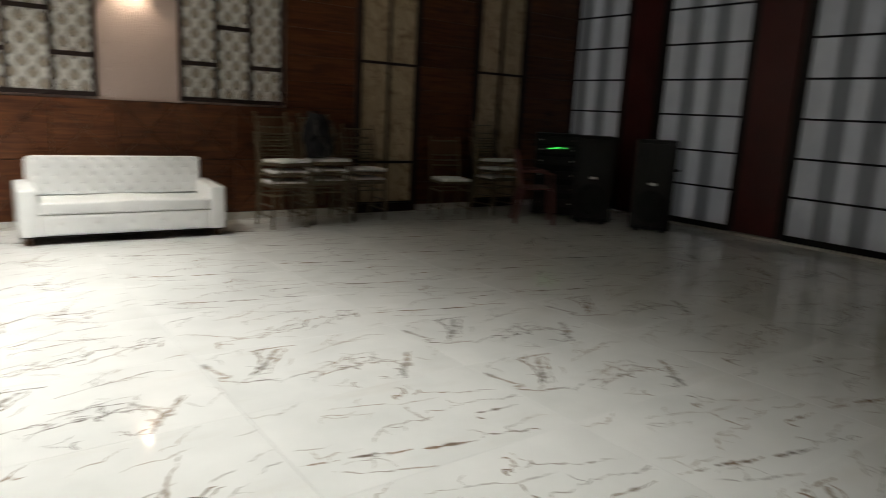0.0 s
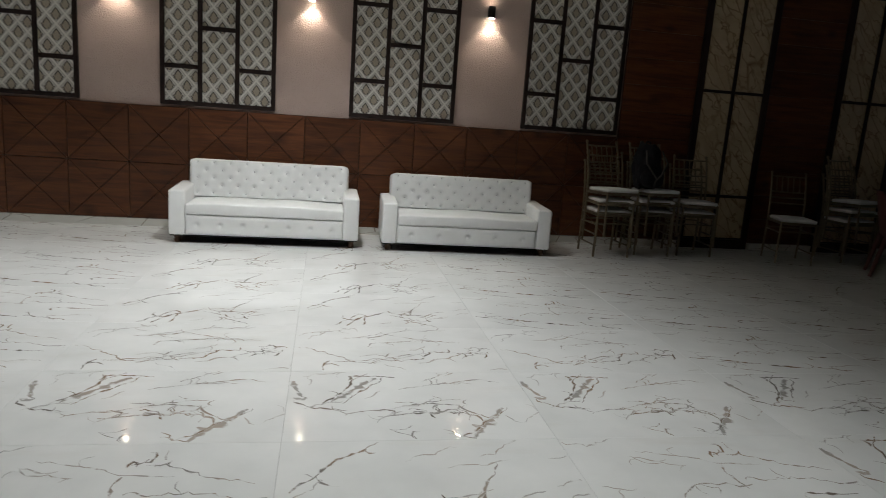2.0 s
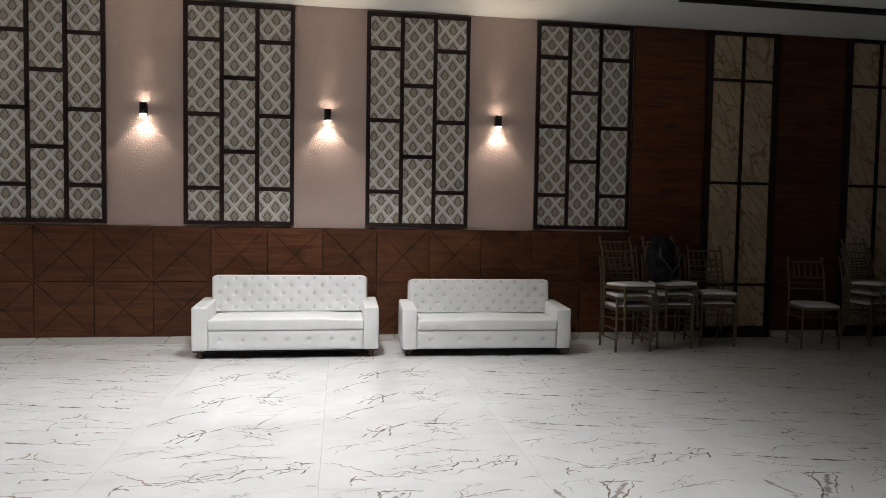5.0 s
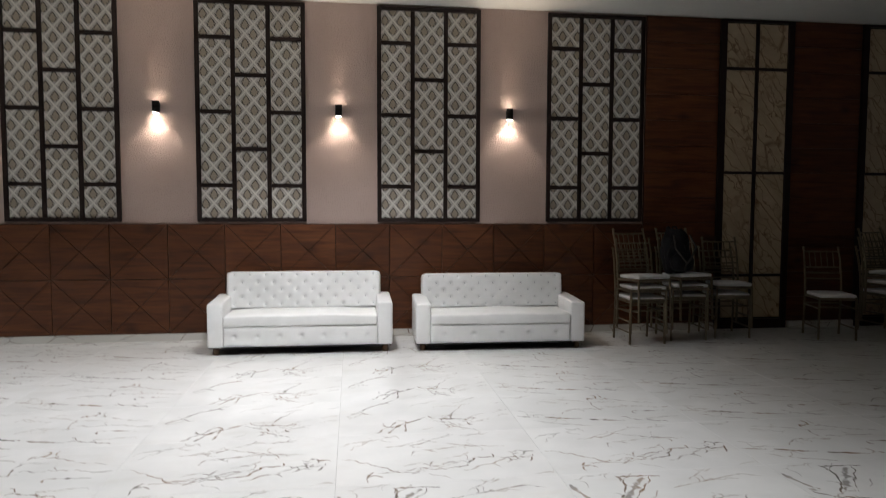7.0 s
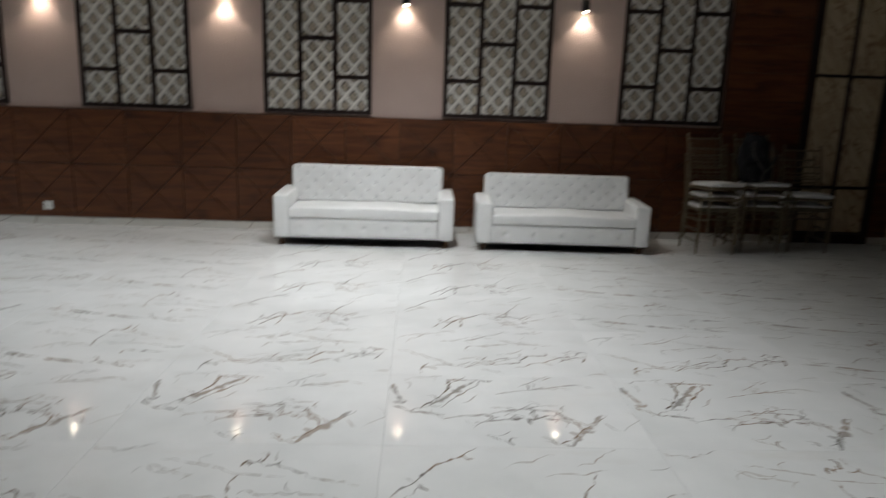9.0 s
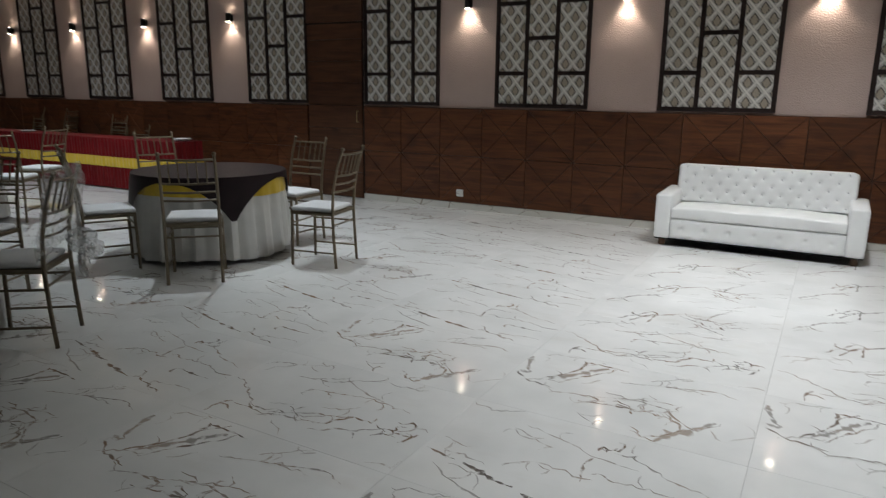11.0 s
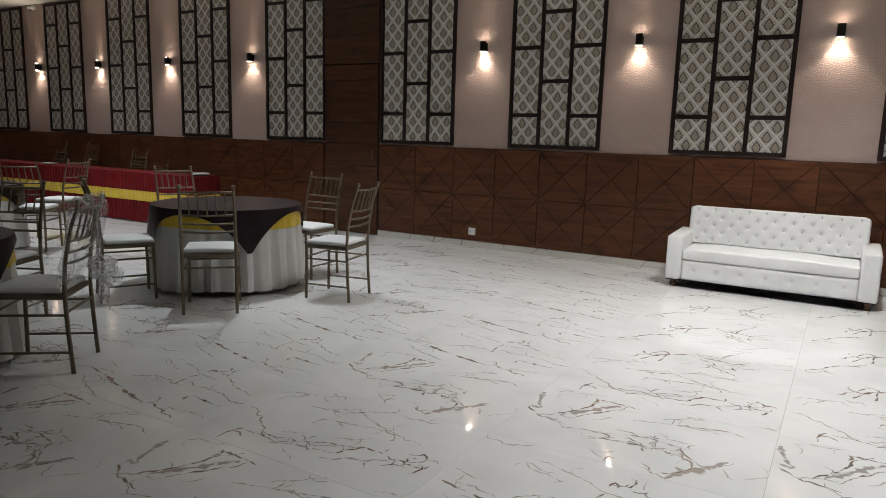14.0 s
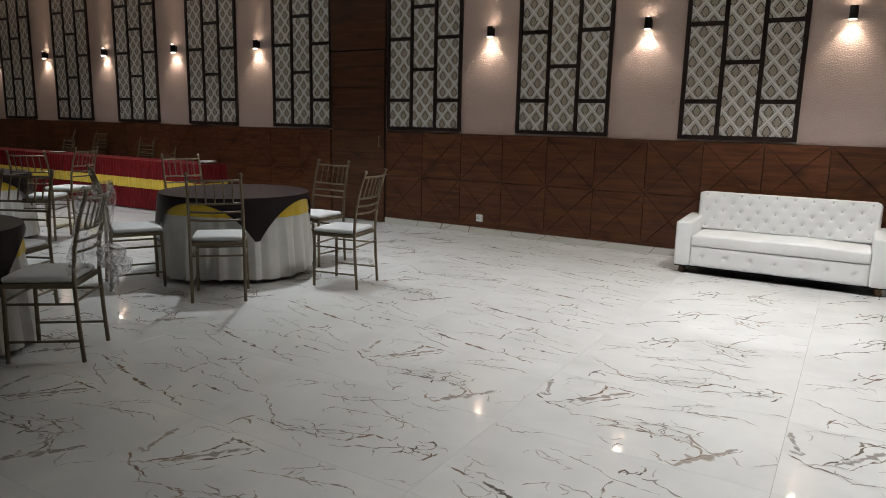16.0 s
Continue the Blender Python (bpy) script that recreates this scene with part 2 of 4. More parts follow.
M_FRAME = plain("dark_stained_wood", (0.015, 0.008, 0.007), (0.028, 0.015, 0.012), 0.45, spec=0.3)
M_CEIL = plain("ceiling_paint", (0.62, 0.62, 0.59), (0.68, 0.68, 0.65), 0.8, scale=1.5)
M_WALL = plain("plain_wall_paint", (0.36, 0.30, 0.27), (0.42, 0.35, 0.31), 0.8, scale=1.5)
M_PIER = plain("dark_red_panel", (0.055, 0.008, 0.008), (0.085, 0.013, 0.012), 0.45, scale=2.0)
M_BLACK = plain("black_paint", (0.006, 0.006, 0.007), (0.013, 0.013, 0.014), 0.55, spec=0.25)
M_BLIND = striped_blind()
M_LEATHER = leather()
M_BUTTON = plain("grey_button", (0.42, 0.42, 0.43), (0.52, 0.52, 0.53), 0.4)
M_FOOT = plain("turned_wood_foot", (0.07, 0.032, 0.013), (0.13, 0.06, 0.025), 0.4)
M_CHROME = plain("steel_button", (0.5, 0.5, 0.5), (0.62, 0.62, 0.62), 0.25, 1.0)
M_CHAIR = plain("bronze_painted_metal", (0.135, 0.104, 0.066), (0.20, 0.157, 0.100), 0.34, 0.40, 9.0)
M_CUSHION = plain("white_vinyl_cushion", (0.70, 0.70, 0.71), (0.80, 0.80, 0.81), 0.45, scale=4.0)
M_LAMP = plain("lamp_black_metal", (0.012, 0.011, 0.010), (0.02, 0.018, 0.016), 0.35, 0.3)
M_GLOW = glow("lamp_lens", (1.0, 0.88, 0.70), 70.0)
M_LED = glow("green_led", (0.05, 1.0, 0.15), 0.8)
M_PANEL_LIGHT = glow("ceiling_light_lens", (1.0, 0.97, 0.93), 25.0)
M_WHITE_CLOTH = cloth("white_skirt_cloth", (0.60, 0.59, 0.56), (0.70, 0.69, 0.66))
M_YELLOW = cloth("yellow_satin", (0.62, 0.42, 0.03), (0.75, 0.53, 0.05), 0.5)
M_DARK_CLOTH = cloth("dark_brown_cloth", (0.016, 0.010, 0.011), (0.028, 0.018, 0.020), 0.38, sheen=0.0)
M_RED = cloth("red_satin", (0.125, 0.006, 0.008), (0.185, 0.010, 0.012), 0.5, sheen=0.0)
M_TULLE, M_BOW = tulle("tulle_net", 0.07, 0.38), tulle("gathered_tulle", 0.16, 0.55)
M_BAG = cloth("black_nylon", (0.010, 0.010, 0.012), (0.022, 0.022, 0.026), 0.6, 500.0, 0.0)
M_STRAP = plain("grey_webbing", (0.035, 0.033, 0.03), (0.06, 0.055, 0.05), 0.8, scale=60)
M_PLASTIC = plain("white_plastic", (0.74, 0.74, 0.71), (0.80, 0.80, 0.77), 0.35)
M_PINK = plain("maroon_plastic", (0.13, 0.045, 0.042), (0.17, 0.06, 0.055), 0.45)
M_GRILLE = plain("speaker_grille", (0.008, 0.008, 0.009), (0.018, 0.018, 0.019), 0.55, 0.3, 120.0, 0.4)
M_BRASS = plain("brushed_brass", (0.55, 0.42, 0.22), (0.66, 0.52, 0.3), 0.3, 1.0)
M_CHINA = plain("white_china", (0.75, 0.75, 0.73), (0.82, 0.82, 0.8), 0.15)

# ---- building helpers ----


def finish(bm, name, mat, smooth=False):
    me = bpy.data.meshes.new(name)
    bmesh.ops.recalc_face_normals(bm, faces=bm.faces)
    bm.to_mesh(me)
    bm.free()
    me.materials.append(mat)
    if smooth:
        me.polygons.foreach_set("use_smooth", [True] * len(me.polygons))
        me.set_sharp_from_angle(angle=radians(38))
    return me


def part(name, bm, mat, parent=None, label="", smooth=False, m=None):
    ob = new(name, finish(bm, name, mat, smooth) if isinstance(bm, bmesh.types.BMesh) else bm)
    if parent:
        ob.parent = parent
    if m is not None:
        ob.matrix_local = m
    return tagged(ob, label)


def thing(name, label, category, group="", m=None, kind=""):
    ob = new(name)
    ob.empty_display_size = 0.1
    if m is not None:
        ob.matrix_world = m
    return tagged(ob, label, category, group, kind)


def box(x0, y0, z0, x1, y1, z1, bevel=0.0, seg=2, bm=None):
    own = bmesh.new()
    bmesh.ops.create_cube(own, size=1.0)
    for v in own.verts:
        v.co = Vector(((x0 + x1) / 2 + v.co.x * (x1 - x0), (y0 + y1) / 2 + v.co.y * (y1 - y0), (z0 + z1) / 2 + v.co.z * (z1 - z0)))
    if bevel:
        bmesh.ops.bevel(own, geom=own.edges[:], offset=bevel, segments=seg, profile=0.5, affect="EDGES")
    return own


def join(*bms):
    out = bmesh.new()
    for b in bms:
        me = bpy.data.meshes.new("tmp")
        b.to_mesh(me)
        b.free()
        out.from_mesh(me)
        bpy.data.meshes.remove(me)
    return out


def tube(points, r, n=8, caps=True):
    """A round bar along points; r is one radius or one for each point."""
    pts = [Vector(p) for p in points]
    rs = list(r) if isinstance(r, (list, tuple)) else [r] * len(pts)
    bm = bmesh.new()
    rings, side = [], None
    for i, p in enumerate(pts):
        d = (pts[min(i + 1, len(pts) - 1)] - pts[max(i - 1, 0)]).normalized()
        if side is None:
            side = d.orthogonal().normalized()
        side = (side - d * side.dot(d)).normalized()
        up = d.cross(side)
        rings.append([bm.verts.new(p + rs[i] * (math.cos(2 * math.pi * k / n) * side + math.sin(2 * math.pi * k / n) * up)) for k in range(n)])
    for a, b in zip(rings, rings[1:]):
        for k in range(n):
            bm.faces.new((a[k], a[(k + 1) % n], b[(k + 1) % n], b[k]))
    if caps:
        bm.faces.new(rings[0][::-1])
        bm.faces.new(rings[-1])
    return bm


def lathe(profile, n=24, wave=None):
    """Turned round z from (radius, height) rows."""
    bm = bmesh.new()
    rings = []
    for r, z in profile:
        ring = []
        for k in range(n):
            a = 2 * math.pi * k / n
            rr = r if wave is None else r + wave(a, z)
            ring.append(bm.verts.new((rr * math.cos(a), rr * math.sin(a), z)))
        rings.append(ring)
    for a, b in zip(rings, rings[1:]):
        for k in range(n):
            bm.faces.new((a[k], a[(k + 1) % n], b[(k + 1) % n], b[k]))
    bm.faces.new(rings[0][::-1])
    bm.faces.new(rings[-1])
    return bm


def structure(name, bm, mat, label, category):
    return tagged(part(name, bm, mat), label, category, kind="structure")


# ---- large structure ----
GRILLE_W, GRILLE_P, GRILLE_Z, GRILLE_H = 1.10, 1.84, 1.226, 2.251
floor = structure("floor", box(LEFT_X, BACK_Y, -0.3, RIGHT_X, WALL_Y, -0.004), M_GROUT,
                  "polished white marble floor with brown veins", "floor")
wall_north = structure("wall_north", box(LEFT_X, WALL_Y, -0.3, RIGHT_X + 0.3, WALL_Y + 0.25, CEIL + 0.3), M_STUCCO,
                       "beige textured stucco wall over walnut wainscot", "wall")
ceiling = structure("ceiling", box(LEFT_X, BACK_Y, CEIL, RIGHT_X, WALL_Y, CEIL + 0.25), M_CEIL,
                    "plain off-white painted ceiling", "ceiling")
structure("wall_south", box(LEFT_X, BACK_Y - 0.25, -0.3, RIGHT_X + 0.3, BACK_Y, CEIL + 0.3), M_WALL, "plain painted wall", "wall")
structure("wall_west", box(LEFT_X - 0.25, BACK_Y - 0.25, -0.3, LEFT_X, WALL_Y + 0.25, CEIL + 0.3), M_WALL, "plain painted wall", "wall")
WINDOWS = [(6.23, 0.955), (4.45, 1.18), (2.62, 1.18)]
solid = [(7.187, WALL_Y), (5.632, 6.228), (3.802, 4.448), (BACK_Y, 2.618)]
wall_east = structure("wall_east", join(*[box(RIGHT_X + 0.06, y0, -0.3, RIGHT_X + 0.3, y1, CEIL + 0.3) for y0, y1 in solid],
                                        box(RIGHT_X + 0.06, BACK_Y, -0.3, RIGHT_X + 0.3, WALL_Y, 0.03)), M_PIER,
                      "dark red panelled wall between tall windows", "wall")

# black slot border in the ceiling over the dark end of the hall
slot = structure("trim", join(box(3.0, 6.12, CEIL - 0.006, RIGHT_X - 0.02, 6.30, CEIL - 0.002),
                              box(3.0, -2.0, CEIL - 0.006, 3.18, 6.118, CEIL - 0.002)), M_BLACK,
                 "black recessed slot border in the ceiling", "ceiling trim")


def skirting(x0, x1):
    ob = structure("baseboard", box(x0, WALL_Y - 0.045, -0.004, x1, WALL_Y - 0.002, 0.075, 0.003), M_SKIRT,
                   "white marble skirting with brown veins", "baseboard")
    return ob


skirting(-17.98, -6.47)
skirting(-5.53, 3.82)
skirting(4.75, RIGHT_X - 0.01)


# lattice panels: dark frame over patterned wallpaper
def lattice_panel(x0):
    g = thing("lattice_panel", "dark wooden lattice frame over beige damask wallpaper", "wall panel", "lattice panels on the long wall",
              pose(x0, WALL_Y, GRILLE_Z))
    W, H, d, b = GRILLE_W, GRILLE_H, 0.035, 0.042
    col = (W - b) / 3
    for x in (0, W - b):
        part("frame_stile", box(x, -d, 0, x + b, -0.002, H, 0.004), M_FRAME, g)
    for z in (0, H - b):
        part("frame_rail", box(b, -d + 0.001, z, W - b, -0.002, z + b, 0.004), M_FRAME, g)
    for k in (1, 2):
        part("mullion", box(k * col, -d + 0.003, b, k * col + b, -0.002, H - b, 0.004), M_FRAME, g)
    for k in range(3):
        cuts = (2, 4) if k == 1 else (1, 3, 5)
        for c in cuts:
            z = H * c / 6
            part("crossbar", box(k * col + b, -d + 0.005, z - b / 2, k * col + col, -0.002, z + b / 2, 0.004), M_FRAME, g)
        edges = [b, *(H * c / 6 for c in cuts), H - b]
        for i, (z0, z1) in enumerate(zip(edges, edges[1:])):
            lo = z0 + (b / 2 if i else 0)
            hi = z1 - (b / 2 if i < len(edges) - 2 else 0)
            part("wallpaper_panel", box(k * col + b, -0.012, lo, k * col + col, -0.003, hi), M_DAMASK, g)
    return g


first = lattice_panel(0.0)
GRILLE_X = [(k - 3) * GRILLE_P for k in (0, 1, 2, 4)] + [-7.545 - 1.832 * k for k in range(6)]
for gx in GRILLE_X:
    copy_thing(first, pose(gx, WALL_Y, GRILLE_Z))


# wall lamps with an upward and a downward beam
def wall_lamp(x):
    z = 2.38
    g = thing("wall_lamp", "small black up-and-down wall lamp, lit warm white", "wall lamp", "wall lamps along the long wall", pose(x, WALL_Y, z))
    part("back_plate", box(-0.03, -0.012, -0.045, 0.03, -0.001, 0.045, 0.004), M_LAMP, g)
    part("arm", box(-0.012, -0.04, -0.012, 0.012, -0.01, 0.012), M_LAMP, g)
    part("body", lathe([(0.030, -0.055), (0.036, -0.058), (0.036, 0.058), (0.030, 0.055)], 20), M_LAMP, g, smooth=True, m=pose(0, -0.066, 0))
    part("lens", lathe([(0.022, -0.0625), (0.028, -0.0605), (0.028, -0.0590)], 16), M_GLOW, g, "glowing lower lens", m=pose(0, -0.066, 0))
    part("lens", lathe([(0.016, 0.0590), (0.020, 0.0605), (0.014, 0.0615)], 16), M_GLOW, g, "glowing upper lens", m=pose(0, -0.066, 0))
    return g


LAMP_X = [-4.03 + 1.815 * k for k in range(4)] + [-7.83 - 1.817 * k for k in range(5)]
lamp = wall_lamp(LAMP_X[0])
for k, lx in enumerate(LAMP_X):
    if k:
        copy_thing(lamp, pose(lx, WALL_Y, 2.38))
    spot(lx, WALL_Y - 0.058, 2.38 - 0.068, 10, 100, 0.35, PALE, aim=(lx, WALL_Y - 0.054, 1.4), radius=0.02)
    spot(lx, WALL_Y - 0.058, 2.38 + 0.066, 26.0, 100, 1.0, WARM, aim=(lx, WALL_Y - 0.66, 3.4), radius=0.015)

# recessed ceiling light fittings, one of them at the added fill behind the camera
for lx, ly, *_ in CEILING_LIGHTS:
    g = thing("ceiling_light", "round recessed white ceiling light, switched on; the rearmost is an added fill", "ceiling light", "ceiling lights", pose(lx, ly, CEIL))
    part("trim_ring", lathe([(0.055, -0.012), (0.075, -0.010), (0.075, -0.001), (0.055, -0.001)], 24), M_PLASTIC, g)
    part("lens", lathe([(0.045, -0.006), (0.053, -0.004), (0.053, -0.001)], 24), M_PANEL_LIGHT, g)

# door, flush in the panelling
door = tagged(part("door_1", box(-6.452, WALL_Y - 0.006, 0.006, -5.545, WALL_Y - 0.001, CEIL - 0.01), M_GROOVE),
              "flush walnut door with horizontal planks, closed", "door", kind="structure")
door_rows = [0.01, 0.344, 0.63, 0.912, 1.206, 1.491, 1.764, 2.035, 2.232]
for z0, z1 in zip(door_rows, door_rows[1:]):
    part("plank", box(-6.447, WALL_Y - 0.03, z0 + 0.003, -5.56, WALL_Y - 0.006, z1 - 0.003, 0.002, 1), M_DOOR, door)
for z0, z1 in ((2.245, 2.60), (2.60, 2.95), (2.95, 3.25), (3.25, CEIL - 0.01)):
    part("plank", box(-6.447, WALL_Y - 0.036, z0 + 0.003, -5.545, WALL_Y - 0.006, z1 - 0.003, 0.002, 1), M_DOOR, door)
part("door_handle", tube([(-5.62, WALL_Y - 0.035, 1.0), (-5.62, WALL_Y - 0.065, 1.0), (-5.62, WALL_Y - 0.065, 1.14), (-5.62, WALL_Y - 0.035, 1.14)], 0.009, 8), M_BRASS, door, "brass pull handle")

# framed stone panels at the dark end of the wall
def stone_panel(x0, w):
    g = thing("stone_panel", "tall veined beige stone panel in dark frame", "wall panel", "stone panels on the long wall", pose(x0, WALL_Y, 0))
    top, b = CEIL - 0.012, 0.07
    rows = [0.111, 0.613, 1.782, 2.946, 3.462]
    for x in (0, w - b):
        part("frame_stile", box(x, -0.05, 0.0, x + b, -0.007, top, 0.005), M_FRAME, g)
    part("frame_rail", box(b, -0.048, top - 0.03, w - b, -0.007, top, 0.004), M_FRAME, g)
    part("frame_rail", box(b, -0.048, 0.0, w - b, -0.007, 0.108, 0.004), M_FRAME, g)
    part("mullion", box(w / 2 - 0.018, -0.044, 0.108, w / 2 + 0.018, -0.007, top - 0.03, 0.004), M_FRAME, g)
    for z in rows[1:-1]:
        for xa, xb in ((b, w / 2 - 0.018), (w / 2 + 0.018, w - b)):
            part("crossbar", box(xa, -0.042, z - 0.016, xb, -0.007, z + 0.016, 0.004), M_FRAME, g)
    for z0, z1 in zip(rows, rows[1:]):
        for xa, xb in ((b, w / 2 - 0.018), (w / 2 + 0.018, w - b)):
            part("stone_slab", box(xa, -0.022, z0 + 0.016, xb, -0.007, z1 - 0.016, 0.003), M_ONYX, g)
    return g


stone = stone_panel(3.825, 0.885)
copy_thing(stone, pose(5.572, WALL_Y, 0))


# tall windows with striped blinds behind black glazing bars
def window(number, y0, width):
    g = tagged(new("window_%d" % number), "tall window with grey-striped white blind and black bars", "window", kind="structure")
    g.matrix_world = pose(RIGHT_X, y0, 0)
    top = CEIL - 0.01
    part("blind", box(0.028, 0.03, 0.09, 0.034, width - 0.03, top - 0.03), M_BLIND, g, "white blind with grey stripes")
    for y in (0, width - 0.03):
        part("window_frame", box(-0.012, y, 0.03, 0.05, y + 0.03, top, 0.004), M_BLACK, g)
    for z0, z1 in ((0.03, 0.095), (top - 0.03, top)):
        part("window_frame", box(-0.011, 0.03, z0, 0.05, width - 0.03, z1, 0.004), M_BLACK, g)
    for k in range(1, 8):
        z = 0.095 + 0.426 * k
        part("glazing_bar", box(-0.004, 0.03, z - 0.011, 0.024, width - 0.03, z + 0.011, 0.003), M_BLACK, g)
    return g


for n, (wy, ww) in enumerate(WINDOWS):
    window(n + 1, wy, ww)
# dark red piers stand proud between the windows
edges = [(5.63, 6.23), (3.80, 4.45), (BACK_Y, 2.62)]
for y0, y1 in edges:
    part("pier", box(RIGHT_X - 0.03, y0 + 0.07, 0.05, RIGHT_X + 0.06, y1 - 0.07, CEIL - 0.004, 0.006), M_PIER, wall_east)
    part("pier_edge", box(RIGHT_X - 0.012, y0 + 0.004, 0.05, RIGHT_X + 0.06, y0 + 0.07, CEIL - 0.004, 0.004), M_FRAME, wall_east)
    part("pier_edge", box(RIGHT_X - 0.012, y1 - 0.07, 0.05, RIGHT_X + 0.06, y1 - 0.004, CEIL - 0.004, 0.004), M_FRAME, wall_east)
structure("baseboard", box(RIGHT_X - 0.05, BACK_Y, -0.004, RIGHT_X + 0.06, WALL_Y - 0.05, 0.03, 0.003), M_SKIRT, "white marble sill under the windows", "baseboard")


# ---- white sofas ----
def tufted(w, h, depth=0.055, buttons=None, push=0.014, corner=0.0):
    """An upright cushion, its front at y = 0 facing -y, dimpled where the buttons sit."""
    nx, nz = max(24, int(w / 0.014)), max(10, int(h / 0.014))
    pts = buttons
    bm = bmesh.new()
    grid = []
    for j in range(nz + 1):
        line = []
        for i in range(nx + 1):
            x, z = w * i / nx - w / 2, h * j / nz
            if h - z < corner:
                x *= 1 - (corner - math.sqrt(corner ** 2 - (corner - h + z) ** 2)) / (w / 2)
            y = 0.0
            for bx, bz in pts:
                d2 = (x - bx) ** 2 + (z - bz) ** 2
                if d2 < 0.03:
                    y += push * math.exp(-d2 / 0.00030) + push * 0.22 * math.exp(-d2 / 0.0035)
            ex = min(w / 2 - abs(x), h - z, z)
            if ex < 0.035:
                y += 0.035 * (1 - math.sqrt(max(0.0, 1 - ((0.035 - ex) / 0.035) ** 2)))
            line.append(bm.verts.new((x, y, z)))
        grid.append(line)
    for j in range(nz):
        for i in range(nx):
            bm.faces.new((grid[j][i], grid[j][i + 1], grid[j + 1][i + 1], grid[j + 1][i]))
    rim = [grid[0][i] for i in range(nx)] + [grid[j][nx] for j in range(nz)] + [grid[nz][i] for i in range(nx, 0, -1)] + [grid[j][0] for j in range(nz, 0, -1)]
    back = [bm.verts.new((v.co.x, depth, v.co.z)) for v in rim]
    for k in range(len(rim)):
        bm.faces.new((rim[k], back[k], back[(k + 1) % len(rim)], rim[(k + 1) % len(rim)]))
    bm.faces.new(back)
    return bm


def sofa(x, y, width, base_buttons, label, turn=0.0):
    """Front at local y = 0, centre at local x = 0; the back is towards +y."""
    g = thing("sofa", label, "sofa", "white sofas", pose(x, y, 0, 0, 0, turn))
    w, arm, depth = width, 0.145, 0.68
    inner = w - 2 * arm
    # base with one row of buttons
    bb = [(inner * (k + 0.5) / base_buttons - inner / 2, 0.10) for k in range(base_buttons)]
    base = part("base", join(box(-inner / 2 - 0.01, 0.05, 0.075, inner / 2 + 0.01, depth - 0.05, 0.27, 0.01)), M_LEATHER, g)
    part("front_panel", tufted(inner + 0.012, 0.200, 0.06, bb, 0.018), M_LEATHER, g, smooth=True, m=pose(0, -0.006, 0.074))
    # thin black sheet, added to deepen the shade beneath the sofa
    part("dust_cover", box(-w / 2 + 0.012, 0.012, 0.066, w / 2 - 0.012, depth - 0.02, 0.0725, 0.002), M_BAG, g, "black sheet added to deepen the shade underneath")
    # seat cushion, slightly crowned
    seat = box(-inner / 2 + 0.001, -0.012, 0.268, inner / 2 - 0.001, depth - 0.20, 0.368, 0.020, 4)
    bmesh.ops.subdivide_edges(seat, edges=[e for e in seat.edges if abs(e.verts[0].co.x - e.verts[1].co.x) > 0.5], cuts=14)
    for v in seat.verts:
        if v.co.z > 0.33:
            v.co.z += 0.012 * math.cos(math.pi * v.co.x / inner) + 0.003 * math.sin(9 * v.co.x + x)
    part("seat_cushion", seat, M_LEATHER, g, smooth=True)
    # tufted back
    bw, bh = inner + 0.10, 0.372
    bts = []
    cols = int(round(bw / 0.155))
    for r in range(5):
        n = cols if r % 2 == 0 else cols - 1
        for k in range(n):
            bts.append(((k - (n - 1) / 2) * bw / cols, 0.045 + r * 0.073))
    backrest = part("backrest", tufted(bw, bh, 0.16, bts, 0.019, 0.05), M_LEATHER, g, "tufted backrest with buttons", smooth=True,
                    m=pose(0, depth - 0.235, 0.372, -7, 0, 0))
    part("back_shell", box(-bw / 2 + 0.01, depth - 0.09, 0.08, bw / 2 - 0.01, depth, 0.69, 0.02, 3), M_LEATHER, g)
    button = finish(lathe([(0.004, -0.006), (0.010, -0.004), (0.012, 0.0), (0.010, 0.003)], 10), "button", M_BUTTON, True)
    for bx, bz in bts:
        part("button", button, None, backrest, m=pose(bx, 0.021, bz, 90, 0, 0))
    for bx, bz in bb:
        part("button", button, None, base, m=pose(bx, 0.014, bz + 0.058, 90, 0, 0))
    for s in (-1, 1):
        a = box(s * (w / 2 - arm / 2) - arm / 2, 0.0, 0.074, s * (w / 2 - arm / 2) + arm / 2, depth - 0.06, 0.485, 0.022, 4)
        for v in a.verts:
            if v.co.z > 0.4:
                v.co.z += 0.025 * (v.co.y / depth)
        part("arm", a, M_LEATHER, g, smooth=True)
    for sx in (-1, 1):
        for fy in (0.07, depth - 0.1):
            part("foot", lathe([(0.022, 0.0), (0.030, 0.005), (0.036, 0.022), (0.028, 0.040), (0.036, 0.076)], 14), M_FOOT, g, "turned wooden foot",
                 smooth=True, m=pose(sx * (w / 2 - 0.07), fy, 0))
    return g


sofa(-0.745, 6.352, 1.715, 7, "white leatherette sofa with button-tufted back, by the wall")
sofa(1.165, 6.312, 1.665, 5, "white leatherette sofa with button-tufted back, slightly worn arm", -1.2).scale = (1, 1, 0.955)


